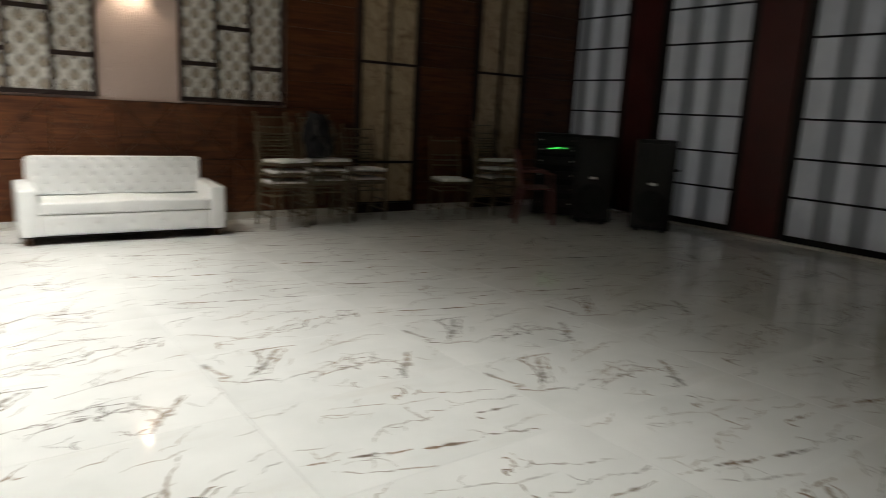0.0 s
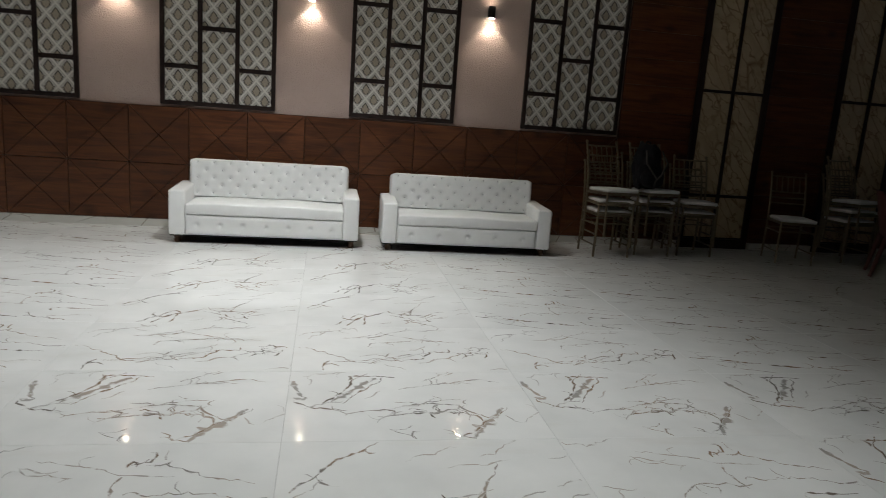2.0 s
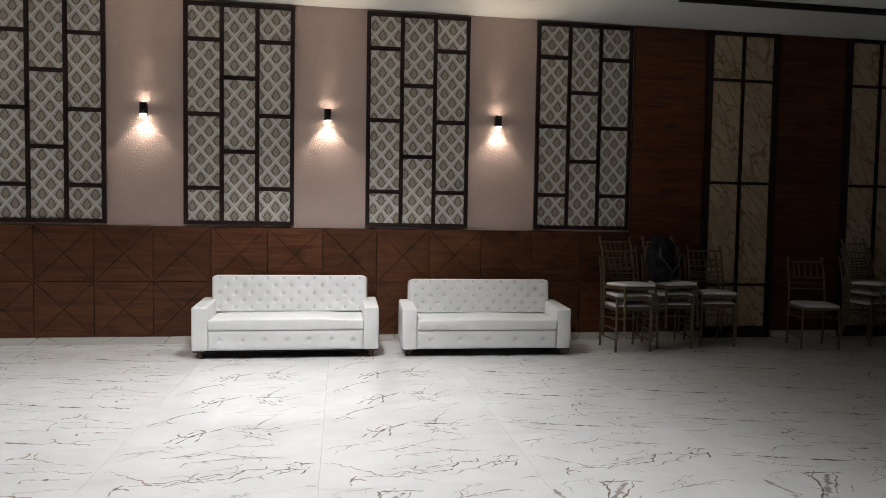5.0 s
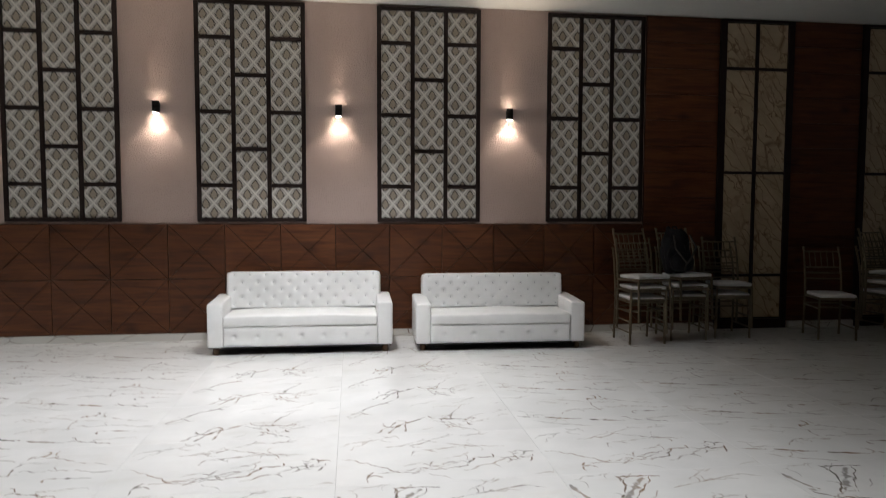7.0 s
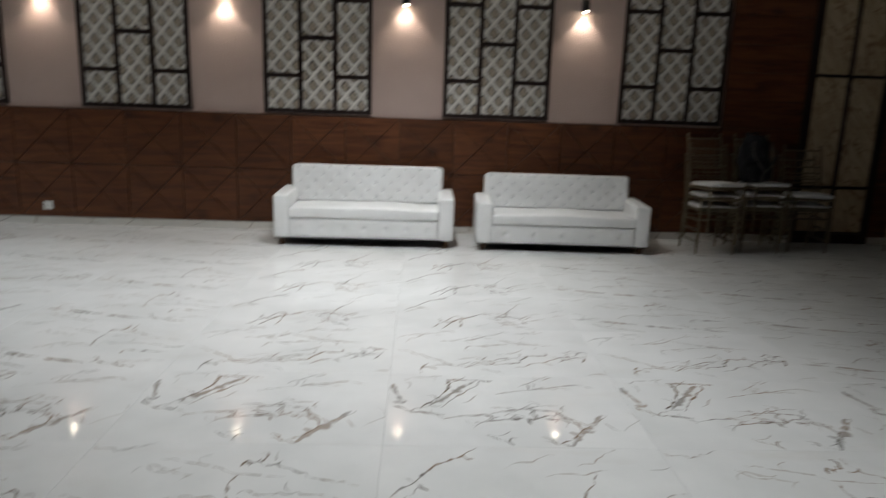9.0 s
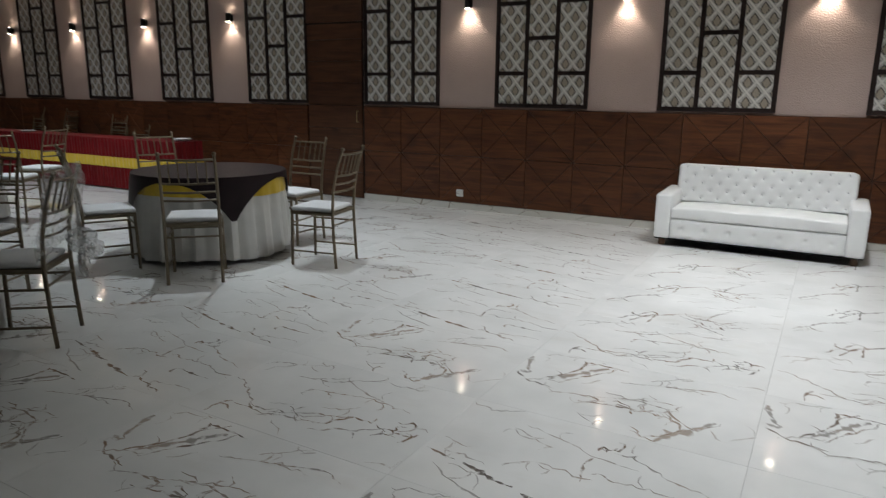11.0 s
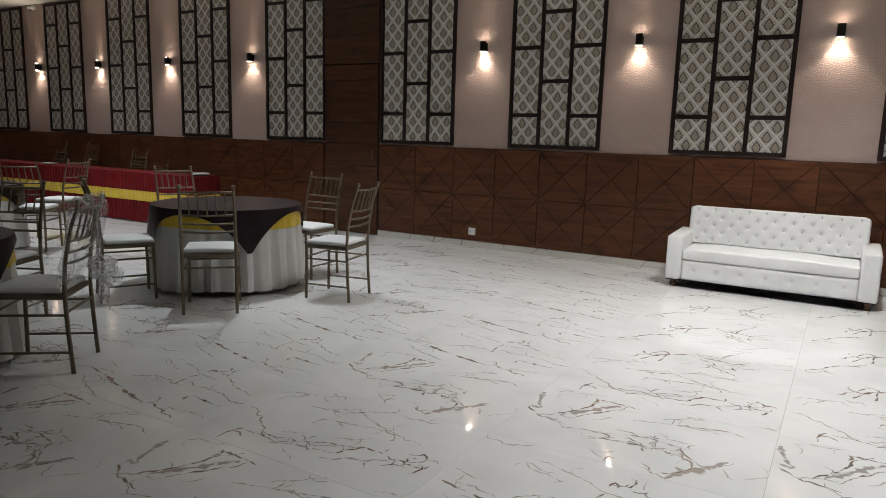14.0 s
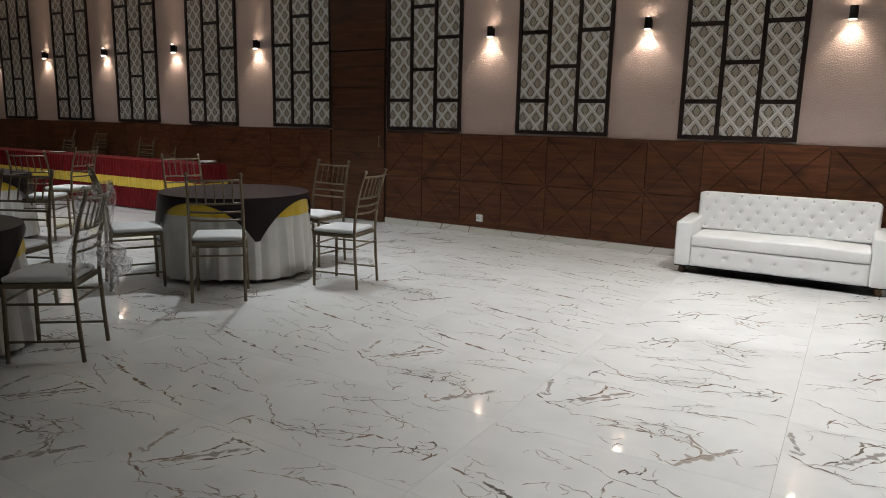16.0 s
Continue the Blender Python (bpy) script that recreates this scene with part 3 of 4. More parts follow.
# ---- chairs ----
def chair_at(m, label, group, name="banquet_chair"):
    """A metal banquet chair with spindle back; its front looks towards local +y."""
    g = thing(name, label, "chair", group, m)
    hw, rear, front = 0.188, -0.185, 0.185
    for s in (-1, 1):
        post = [(s * hw, rear - 0.022, 0.0), (s * hw, rear - 0.008, 0.22), (s * hw, rear, 0.44), (s * hw, rear - 0.012, 0.62), (s * hw * 0.99, rear - 0.05, 0.80), (s * hw * 0.97, rear - 0.095, 0.935)]
        part("back_post", tube(post, [0.0125, 0.0125, 0.0125, 0.012, 0.011, 0.011], 8), M_CHAIR, g, smooth=True)
        part("finial", lathe([(0.004, -0.012), (0.013, -0.006), (0.015, 0.004), (0.010, 0.013), (0.003, 0.016)], 10), M_CHAIR, g, smooth=True, m=pose(s * hw * 0.97, rear - 0.098, 0.944))
        part("front_leg", tube([(s * hw, front, 0.0), (s * hw * 0.985, front - 0.004, 0.22), (s * hw * 0.97, front - 0.008, 0.435)], 0.0125, 8), M_CHAIR, g, smooth=True)
        part("side_stretcher", tube([(s * hw, rear - 0.004, 0.33), (s * hw * 0.98, front - 0.006, 0.33)], 0.008, 6), M_CHAIR, g)
        part("side_stretcher", tube([(s * hw, rear - 0.014, 0.12), (s * hw * 0.99, front - 0.002, 0.12)], 0.008, 6), M_CHAIR, g)
    part("front_stretcher", tube([(-hw, front - 0.005, 0.345), (hw, front - 0.005, 0.345)], 0.008, 6), M_CHAIR, g)
    part("rear_stretcher", tube([(-hw, rear - 0.004, 0.345), (hw, rear - 0.004, 0.345)], 0.008, 6), M_CHAIR, g)
    part("seat_frame", box(-hw - 0.006, rear - 0.002, 0.418, hw + 0.006, front + 0.004, 0.446, 0.007), M_CHAIR, g)
    cushion = box(-hw + 0.004, rear + 0.018, 0.446, hw - 0.004, front + 0.004, 0.480, 0.015, 3)
    bmesh.ops.subdivide_edges(cushion, edges=[e for e in cushion.edges if e.calc_length() > 0.2], cuts=5, use_grid_fill=True)
    for v in cushion.verts:
        if v.co.z > 0.47:
            v.co.z += 0.010 * math.cos(math.pi * v.co.x / 0.42) * math.cos(math.pi * v.co.y / 0.42)
    part("seat_cushion", cushion, M_CUSHION, g, "white padded seat", smooth=True)

    def rail(z, y, bow, r):
        return tube([(-hw * 0.97, y, z), (-hw * 0.5, y - bow * 0.75, z - 0.002), (0, y - bow, z - 0.004), (hw * 0.5, y - bow * 0.75, z - 0.002), (hw * 0.97, y, z)], r, 7)

    for z, y in ((0.905, rear - 0.084), (0.735, rear - 0.036), (0.672, rear - 0.022), (0.612, rear - 0.011)):
        part("back_rail", rail(z, y, 0.022, 0.0085), M_CHAIR, g, smooth=True)
    for k in range(5):
        u = (k - 2) * 0.062
        bow = 0.022 * (1 - (u / hw) ** 2)
        part("spindle", tube([(u, rear - 0.036 - bow, 0.735), (u, rear - 0.084 - bow, 0.905)], 0.0058, 6), M_CHAIR, g)
    return g


ROUND = "chairs round the tables"
WORN = "bronze-painted metal banquet chair with white seat"
chair = chair_at(pose(-4.28, 3.31, 0, 0, 0, 44.5), WORN + ", at a table", ROUND)
PLACED = [
    (-3.787, 4.19, 101, WORN + ", pulled out"),
    (-4.56, 4.70, 182, WORN + ", turned aside"),
    (-5.107, 3.166, -28, WORN + ", drawn up"),
    (-5.97, 4.42, -110, WORN + ", behind the table"),
    (-4.025, 1.905, 128.7, WORN + " and white net sash"),
    (-5.07, 2.18, -152.9, WORN + ", at the neighbouring table"),
    (-7.75, 3.90, 37, WORN + ", among the far tables"),
    (-8.35, 4.55, 110, WORN + ", among the far tables"),
]
for cx, cy, turn, text in PLACED:
    tagged(copy_thing(chair, pose(cx, cy, 0, 0, 0, turn)), text)

# spare chairs along the wall, some stacked
STACK = "spare chairs along the wall"
STACKS = [
    (2.69, 6.60, 182, 3, "white-seated metal chair in a stack by the wall"),
    (3.22, 6.74, 178, 3, "white-seated metal chair stacked beneath a black backpack"),
    (3.75, 6.80, 176, 2, "white-seated metal chair in a pair before the stone panel"),
    (4.82, 6.56, 166, 1, "single white-seated metal chair in the dark corner"),
    (5.66, 6.74, 186, 3, "white-seated metal chair in a stack in the dark corner"),
    (-10.45, 6.92, 184, 2, "metal chair in a stack behind the buffet tables"),
    (-9.93, 6.93, 176, 1, "single metal chair behind the buffet tables"),
    (-12.75, 6.92, 175, 2, "metal chair in a stack behind the buffet tables"),
    (-11.75, 6.92, 120, 2, "metal chair in a turned stack behind the buffet tables"),
]
for sx, sy, turn, count, text in STACKS:
    for k in range(count):
        ob = copy_thing(chair, pose(sx + 0.012 * k, sy - 0.030 * k, 0.108 * k, 1.2 * k, 0, turn + (0, -4, 9)[k]))
        tagged(ob, text, group=STACK)

# net sash on one chair
sash = thing("chair_sash", "crumpled white net sash tied round a chair back", "sash", m=pose(-4.025, 1.905, 0, 0, 0, 128.7))


def drape():
    """A loose sleeve of net over the chair's back."""
    bm = bmesh.new()
    n, rows = 40, 16
    grid = []
    for j in range(rows + 1):
        f = j / rows
        z = 0.50 + 0.475 * f
        line = []
        for i in range(n):
            a = 2 * math.pi * i / n
            lean = -0.185 - 0.012 - max(0.0, z - 0.5) * 0.17
            wob = 0.012 * math.sin(5 * a + 9 * f) + 0.010 * math.sin(11 * a - 6 * f) + 0.02 * (1 - f) * math.sin(3 * a)
            rx, ry = 0.212 + wob, (0.045 + 0.02 * math.sin(2.5 * f) + wob) * (1.0 if f < 0.9 else 1.0 - (f - 0.9) * 7)
            line.append(bm.verts.new((rx * math.cos(a), lean + ry * math.sin(a), z + 0.02 * math.sin(2 * a) * (1 - f))))
        grid.append(line)
    for j in range(rows):
        for i in range(n):
            bm.faces.new((grid[j][i], grid[j][(i + 1) % n], grid[j + 1][(i + 1) % n], grid[j + 1][i]))
    return bm


part("sleeve", drape(), M_TULLE, sash, "thin net sleeve", smooth=True)


def puff(cx, cy, cz, rx, ry, rz, seed):
    bm = bmesh.new()
    bmesh.ops.create_icosphere(bm, subdivisions=3, radius=1.0)
    for v in bm.verts:
        k = 1 + 0.28 * noise.noise(v.co * 2.1 + Vector((seed, 0, 0))) + 0.10 * noise.noise(v.co * 6 + Vector((0, seed, 0)))
        v.co = Vector((cx + v.co.x * rx * k, cy + v.co.y * ry * k, cz + v.co.z * rz * k))
    return bm


part("bow", puff(0.15, -0.27, 0.53, 0.10, 0.08, 0.07, 3.0), M_BOW, sash, smooth=True)
part("bow", puff(0.19, -0.31, 0.47, 0.075, 0.06, 0.065, 8.0), M_BOW, sash, smooth=True)
part("bow_tail", puff(0.12, -0.28, 0.41, 0.045, 0.03, 0.09, 5.0), M_BOW, sash, smooth=True)


# ---- round tables with layered cloths ----
def round_table(x, y, corner):
    R, H = 0.60, 0.70
    t = thing("round_table", "round banquet table hidden beneath layered cloths", "table", "round tables", pose(x, y, 0))
    part("tabletop", lathe([(R - 0.012, H - 0.03), (R - 0.002, H - 0.026), (R - 0.002, H - 0.010), (R - 0.010, H - 0.006)], 40), M_FOOT, t)
    for k in range(4):
        a = math.radians(45 + 90 * k)
        part("leg", tube([(0.42 * math.cos(a), 0.42 * math.sin(a), 0), (0.42 * math.cos(a), 0.42 * math.sin(a), H - 0.03)], 0.014, 8), M_BLACK, t)
    c = thing("tablecloth", "white pleated skirt, yellow cloth and dark brown overlay", "tablecloth", "round table cloths", pose(x, y, 0, 0, 0, corner))

    def sheet(reach, lift, flare, folds, amp, seed, inner_z):
        """A cloth over the rim: reach(a) is how far it hangs down at each angle."""
        bm = bmesh.new()
        n, rows = 192, 12
        mid = bm.verts.new((0, 0, inner_z))
        rings = []
        for rr in (0.25, 0.5, R - 0.03):
            rings.append([bm.verts.new((rr * math.cos(2 * math.pi * i / n), rr * math.sin(2 * math.pi * i / n), inner_z)) for i in range(n)])
        for j in range(rows + 1):
            f = j / rows
            ring = []
            for i in range(n):
                a = 2 * math.pi * i / n
                down = min(0.34, max(0.004, reach(a))) * f if inner_z > H + 0.006 else max(0.004, reach(a)) * f
                sway = math.sin(folds * a + seed + 1.6 * math.sin(3 * a + seed)) + 0.5 * math.sin(folds * 1.7 * a + 2 * seed)
                open_ = min(1.0, down / 0.35)
                r = R + lift + flare * down + amp * sway * open_ + 0.006 * math.sqrt(min(1.0, down / 0.02))
                ring.append(bm.verts.new((r * math.cos(a), r * math.sin(a), inner_z - 0.008 * min(1.0, down / 0.01) - down)))
            rings.append(ring)
        for i in range(n):
            bm.faces.new((mid, rings[0][i], rings[0][(i + 1) % n]))
        for p, q in zip(rings, rings[1:]):
            for i in range(n):
                bm.faces.new((p[i], q[i], q[(i + 1) % n], p[(i + 1) % n]))
        return bm

    def square(half, soft):
        return lambda a: half / max(abs(math.cos(a - math.pi / 4)), abs(math.sin(a - math.pi / 4))) ** soft - R

    part("skirt", sheet(lambda a: H - 0.05 + 0.012 * math.sin(4 * a), 0.0, 0.07, 26, 0.017, 1.0, H), M_WHITE_CLOTH, c, "white pleated skirt", smooth=True)
    part("underlay", sheet(lambda a: 0.150 + 0.012 * math.sin(2 * a), 0.012, 0.06, 26, 0.012, 1.0, H + 0.004), M_YELLOW, c, "yellow satin underlay", smooth=True)
    part("overlay", sheet(square(0.635, 1.25), 0.034, 0.085, 7, 0.009, 2.0, H + 0.009), M_DARK_CLOTH, c, "dark brown overlay with hanging corners", smooth=True)
    return t


round_table(-4.88, 4.02, -28)
round_table(-4.72, 1.42, 20)
round_table(-8.25, 3.35, 40)


# ---- buffet tables with pleated red skirts ----
def buffet(x0, length):
    t = thing("buffet_table", "long buffet table hidden behind a red skirt", "table", "buffet tables", pose(x0, 5.95, 0))
    part("tabletop", box(0.02, 0.02, 0.676, length - 0.02, 0.44, 0.701, 0.004), M_FOOT, t)
    for lx in (0.08, length - 0.08):
        for ly in (0.08, 0.40):
            part("leg", tube([(lx, ly, 0), (lx, ly, 0.677)], 0.015, 8), M_BLACK, t)
    c = thing("table_skirt", "pleated red satin table skirt with yellow band", "tablecloth", "buffet table skirts", pose(x0, 5.95, 0))
    part("top_cloth", box(0.004, 0.004, 0.702, length - 0.004, 0.456, 0.708, 0.002), M_RED, c)

    def pleats(z0, z1, out, mat, name, label=""):
        path = [(0.0, 0.45, 0, -1), (0.0, 0.0, 1, 0), (length, 0.0, 1, 0), (length, 0.45, 0, 1)]
        pts = []
        for (ax, ay, _, _), (bx, by, _, _) in zip(path, path[1:]):
            m = int(math.hypot(bx - ax, by - ay) / 0.012)
            for i in range(m):
                f = i / m
                nrm = Vector((by - ay, ax - bx, 0)).normalized()
                pts.append((Vector((ax + (bx - ax) * f, ay + (by - ay) * f, 0)), nrm))
        bm = bmesh.new()
        rows = []
        for j in range(7):
            f = j / 6
            line = []
            for i, (p, nrm) in enumerate(pts):
                s = i * 0.012
                wave = 0.009 * math.sin(s * 88 + 1.5 * math.sin(s * 5 + x0)) + 0.006 * math.sin(s * 31 + x0)
                grow = 0.45 + 0.9 * (0.708 - (z1 + (z0 - z1) * f)) / 0.7
                q = p + nrm * (out + wave * grow)
                line.append(bm.verts.new((q.x, q.y, z1 + (z0 - z1) * f)))
            rows.append(line)
        for a, b in zip(rows, rows[1:]):
            for i in range(len(pts) - 1):
                bm.faces.new((a[i], b[i], b[i + 1], a[i + 1]))
        part(name, bm, mat, c, label, smooth=True)

    pleats(0.02, 0.710, 0.004, M_RED, "skirt")
    pleats(0.315, 0.455, 0.011, M_YELLOW, "band", "yellow satin band")


for k in range(3):
    buffet(-14.60 + 2.31 * k, 2.30)

# crockery on the buffet
plate_bm = [(0.03, 0.0), (0.07, 0.004), (0.125, 0.018), (0.122, 0.021), (0.06, 0.008)]
for k, (px, py, pz) in enumerate([(-7.86, 6.22, 0.709), (-7.86, 6.22, 0.723), (-11.35, 6.15, 0.709)]):
    plate = tagged(part("plate", lathe(plate_bm, 28), M_CHINA, smooth=True, m=pose(px, py, pz)), "white china plate on the red buffet cloth", "plate", "plates on the buffet")


# ---- dark corner: backpack, loudspeakers, rack, plastic chair ----
def rounded(rx, ry, rz, power, bumps=0.0, seed=0.0):
    bm = bmesh.new()
    bmesh.ops.create_icosphere(bm, subdivisions=4, radius=1.0)
    for v in bm.verts:
        d = v.co.normalized()
        k = (abs(d.x) ** power + abs(d.y) ** power + abs(d.z) ** power) ** (-1 / power)
        k *= 1 + bumps * noise.noise(d * 2.5 + Vector((seed, seed, 0)))
        v.co = Vector((d.x * rx * k, d.y * ry * k, d.z * rz * k))
    return bm


bag = thing("backpack", "black nylon backpack leaning on the stacked chairs", "backpack", m=pose(3.10, 6.66, 0.700, 0, 0, 192))
body = part("body", rounded(0.145, 0.11, 0.225, 2.5, 0.34, 1.0), M_BAG, bag, smooth=True, m=pose(0, 0, 0.225, 8, 0, 0))
part("front_pocket", rounded(0.13, 0.06, 0.10, 3.0, 0.1, 4.0), M_BAG, bag, smooth=True, m=pose(0, 0.10, 0.12, 6, 0, 0))
part("strap", tube([(-0.10, 0.09, 0.40), (-0.13, 0.16, 0.28), (-0.06, 0.17, 0.16), (0.0, 0.165, 0.10), (0.02, 0.17, 0.02)], 0.011, 6), M_STRAP, bag, "grey webbing strap", smooth=True)
part("strap", tube([(0.10, 0.09, 0.40), (0.12, 0.15, 0.27), (0.04, 0.17, 0.17), (-0.01, 0.17, 0.12)], 0.011, 6), M_STRAP, bag, "grey webbing strap", smooth=True)
part("carry_loop", tube([(-0.04, -0.02, 0.44), (-0.02, -0.03, 0.485), (0.02, -0.03, 0.485), (0.04, -0.02, 0.44)], 0.009, 6), M_BAG, bag, smooth=True)


def loudspeaker(x, y, turn, label):
    g = thing("loudspeaker", label, "loudspeaker", "loudspeakers", pose(x, y, 0, 0, 0, turn))
    w, d, h = 0.46, 0.44, 1.06
    cab = box(-w / 2, -d / 2, 0.03, w / 2, d / 2, h, 0.012, 2)
    for v in cab.verts:
        if v.co.y > 0:
            v.co.x *= 0.78
    part("cabinet", cab, M_BLACK, g)
    part("grille", box(-w / 2 + 0.025, -d / 2 - 0.014, 0.07, w / 2 - 0.025, -d / 2 - 0.001, h - 0.04, 0.006), M_GRILLE, g, "perforated black front grille")
    part("woofer_ring", lathe([(0.15, 0.0), (0.175, 0.004), (0.185, 0.010), (0.17, 0.016), (0.14, 0.006)], 32), M_BLACK, g, smooth=True, m=pose(0, -d / 2 - 0.012, 0.30, 90, 0, 0))
    part("badge", box(-0.045, -d / 2 - 0.019, 0.545, 0.045, -d / 2 - 0.014, 0.575, 0.002), M_CHROME, g, "small metal badge plate")
    for s in (-1, 1):
        part("handle", tube([(s * w * 0.45, -0.05, 0.72), (s * w * 0.53, -0.05, 0.72), (s * w * 0.53, 0.07, 0.72), (s * w * 0.43, 0.07, 0.72)], 0.011, 6), M_BLACK, g)
        for fy in (-0.16, 0.15):
            part("rubber_foot", lathe([(0.022, 0.0), (0.026, 0.004), (0.026, 0.03)], 12), M_BLACK, g, m=pose(s * 0.15, fy, 0))


loudspeaker(6.42, 5.72, -52, "tall black loudspeaker cabinet beside the equipment rack")
loudspeaker(6.66, 4.98, -62, "tall black loudspeaker cabinet before the window wall")

rack = thing("equipment_rack", "black audio equipment rack with lit green display", "equipment rack", m=pose(6.42, 6.40, 0, 0, 0, -45))
part("case", box(-0.28, -0.24, 0.02, 0.28, 0.26, 1.04, 0.012), M_BLACK, rack)
for k, z in enumerate((0.12, 0.30, 0.48, 0.66, 0.80, 0.92)):
    unit = part("rack_unit", box(-0.25, -0.256, z, 0.25, -0.241, z + 0.10, 0.004), M_GRILLE, rack)
    for s in (-1, 1):
        part("knob", lathe([(0.012, 0.0), (0.014, 0.004), (0.012, 0.016)], 10), M_CHROME, unit, m=pose(s * 0.2, -0.256, z + 0.05, 90, 0, 0))
part("top_edge", box(-0.285, -0.262, 1.035, 0.285, 0.262, 1.055, 0.004), M_GRILLE, rack)
for dx, z in ((-0.10, 0.862), (-0.02, 0.862), (0.0, 0.874), (0.08, 0.874)):
    part("led_bar", box(dx - 0.028, -0.2625, z, dx + 0.028, -0.2565, z + 0.008), M_LED, rack, "lit green level meter")

stool = thing("plastic_chair", "maroon moulded plastic chair in the dark corner", "chair", m=pose(5.62, 5.92, 0, 0, 0, -125))


def moulded():
    bm = bmesh.new()
    prof = [(0.20, 0.40), (0.10, 0.415), (-0.05, 0.405), (-0.16, 0.41), (-0.20, 0.45), (-0.225, 0.56), (-0.255, 0.70), (-0.285, 0.83), (-0.30, 0.87)]
    wide = [0.21, 0.225, 0.225, 0.215, 0.215, 0.225, 0.225, 0.20, 0.15]
    rows = []
    for (y, z), w in zip(prof, wide):
        rows.append([(w * u, y + 0.035 * u * u * (1 if z > 0.44 else 0), z + 0.02 * u * u * (1 if z < 0.44 else 0)) for u in np.linspace(-1, 1, 13)])
    top = [[bm.verts.new(p) for p in r] for r in rows]
    low = [[bm.verts.new((p[0], p[1] - (0.010 if p[2] > 0.44 else 0.0), p[2] - (0.014 if p[2] < 0.46 else 0.004))) for p in r] for r in rows]
    for grid, flip in ((top, False), (low, True)):
        for a, b in zip(grid, grid[1:]):
            for i in range(12):
                f = (a[i], a[i + 1], b[i + 1], b[i])
                bm.faces.new(f[::-1] if flip else f)
    loop_t = top[0] + [r[-1] for r in top[1:]] + top[-1][-2::-1] + [r[0] for r in top[-2:0:-1]]
    loop_l = low[0] + [r[-1] for r in low[1:]] + low[-1][-2::-1] + [r[0] for r in low[-2:0:-1]]
    for i in range(len(loop_t)):
        j = (i + 1) % len(loop_t)
        bm.faces.new((loop_t[i], loop_l[i], loop_l[j], loop_t[j]))
    return bm


part("shell", moulded(), M_PINK, stool, smooth=True)
for sx in (-1, 1):
    part("front_leg", tube([(sx * 0.21, 0.21, 0), (sx * 0.195, 0.18, 0.40)], [0.018, 0.026], 8), M_PINK, stool, smooth=True)
    part("rear_leg", tube([(sx * 0.20, -0.25, 0), (sx * 0.19, -0.17, 0.41)], [0.018, 0.026], 8), M_PINK, stool, smooth=True)
    part("armrest", tube([(sx * 0.215, 0.18, 0.40), (sx * 0.235, 0.16, 0.60), (sx * 0.235, 0.0, 0.63), (sx * 0.225, -0.23, 0.62)], 0.017, 8), M_PINK, stool, smooth=True)

# small dome camera under the ceiling at the far end
dome = thing("security_camera", "small white dome camera high on the wall", "camera", m=pose(-13.34, WALL_Y - 0.001, 3.43))
part("mount", box(-0.045, -0.05, -0.03, 0.045, 0.0, 0.05, 0.008), M_PLASTIC, dome)
part("housing", lathe([(0.030, -0.035), (0.052, -0.022), (0.058, 0.0), (0.052, 0.012)], 20), M_PLASTIC, dome, smooth=True, m=pose(0, -0.085, 0))
part("dome", lathe([(0.006, -0.058), (0.022, -0.052), (0.030, -0.036)], 16), M_BLACK, dome, "dark glossy dome", smooth=True, m=pose(0, -0.085, 0))

# wall socket in the wainscot
sock = thing("wall_socket", "white plastic wall socket in the wainscot", "wall socket", m=pose(-4.106, WALL_Y - 0.036, 0.195))
part("plate", box(-0.047, -0.010, -0.044, 0.047, -0.0005, 0.044, 0.004), M_PLASTIC, sock)
for hx, hz in ((-0.022, 0.015), (-0.034, -0.008), (-0.010, -0.008)):
    part("pin_hole", lathe([(0.004, 0.0), (0.005, 0.001), (0.004, 0.0015)], 10), M_BLACK, sock, m=pose(hx, -0.0102, hz, 90, 0, 0))
part("switch", box(0.014, -0.015, -0.018, 0.036, -0.0098, 0.018, 0.002), M_PLASTIC, sock)


# ---- pieces of walls and floor ----
# wainscot: square walnut panels, each cut by two diagonals
def cross_panel(w, h, d=0.03, gap=0.003):
    bm = bmesh.new()
    c = (w / 2, h / 2)
    cs = [(gap / 2, gap / 2), (w - gap / 2, gap / 2), (w - gap / 2, h - gap / 2), (gap / 2, h - gap / 2)]
    for i in range(4):
        a, b = cs[i], cs[(i + 1) % 4]
        mid = ((a[0] + b[0] + c[0]) / 3, (a[1] + b[1] + c[1]) / 3)
        tri = [(mid[0] + (p[0] - mid[0]) * s, mid[1] + (p[1] - mid[1]) * s) for p in (a, b, c) for s in (0.985,)]
        top = [(mid[0] + (p[0] - mid[0]) * 0.985, mid[1] + (p[1] - mid[1]) * 0.985) for p in tri]
        lo = [bm.verts.new((p[0], 0, p[1])) for p in tri]
        md = [bm.verts.new((p[0], -d + 0.003, p[1])) for p in tri]
        hi = [bm.verts.new((p[0], -d, p[1])) for p in top]
        for r0, r1 in ((lo, md), (md, hi)):
            for k in range(3):
                bm.faces.new((r0[k], r0[(k + 1) % 3], r1[(k + 1) % 3], r1[k]))
        bm.faces.new(hi)
    return finish(bm, "panel", M_PANEL)


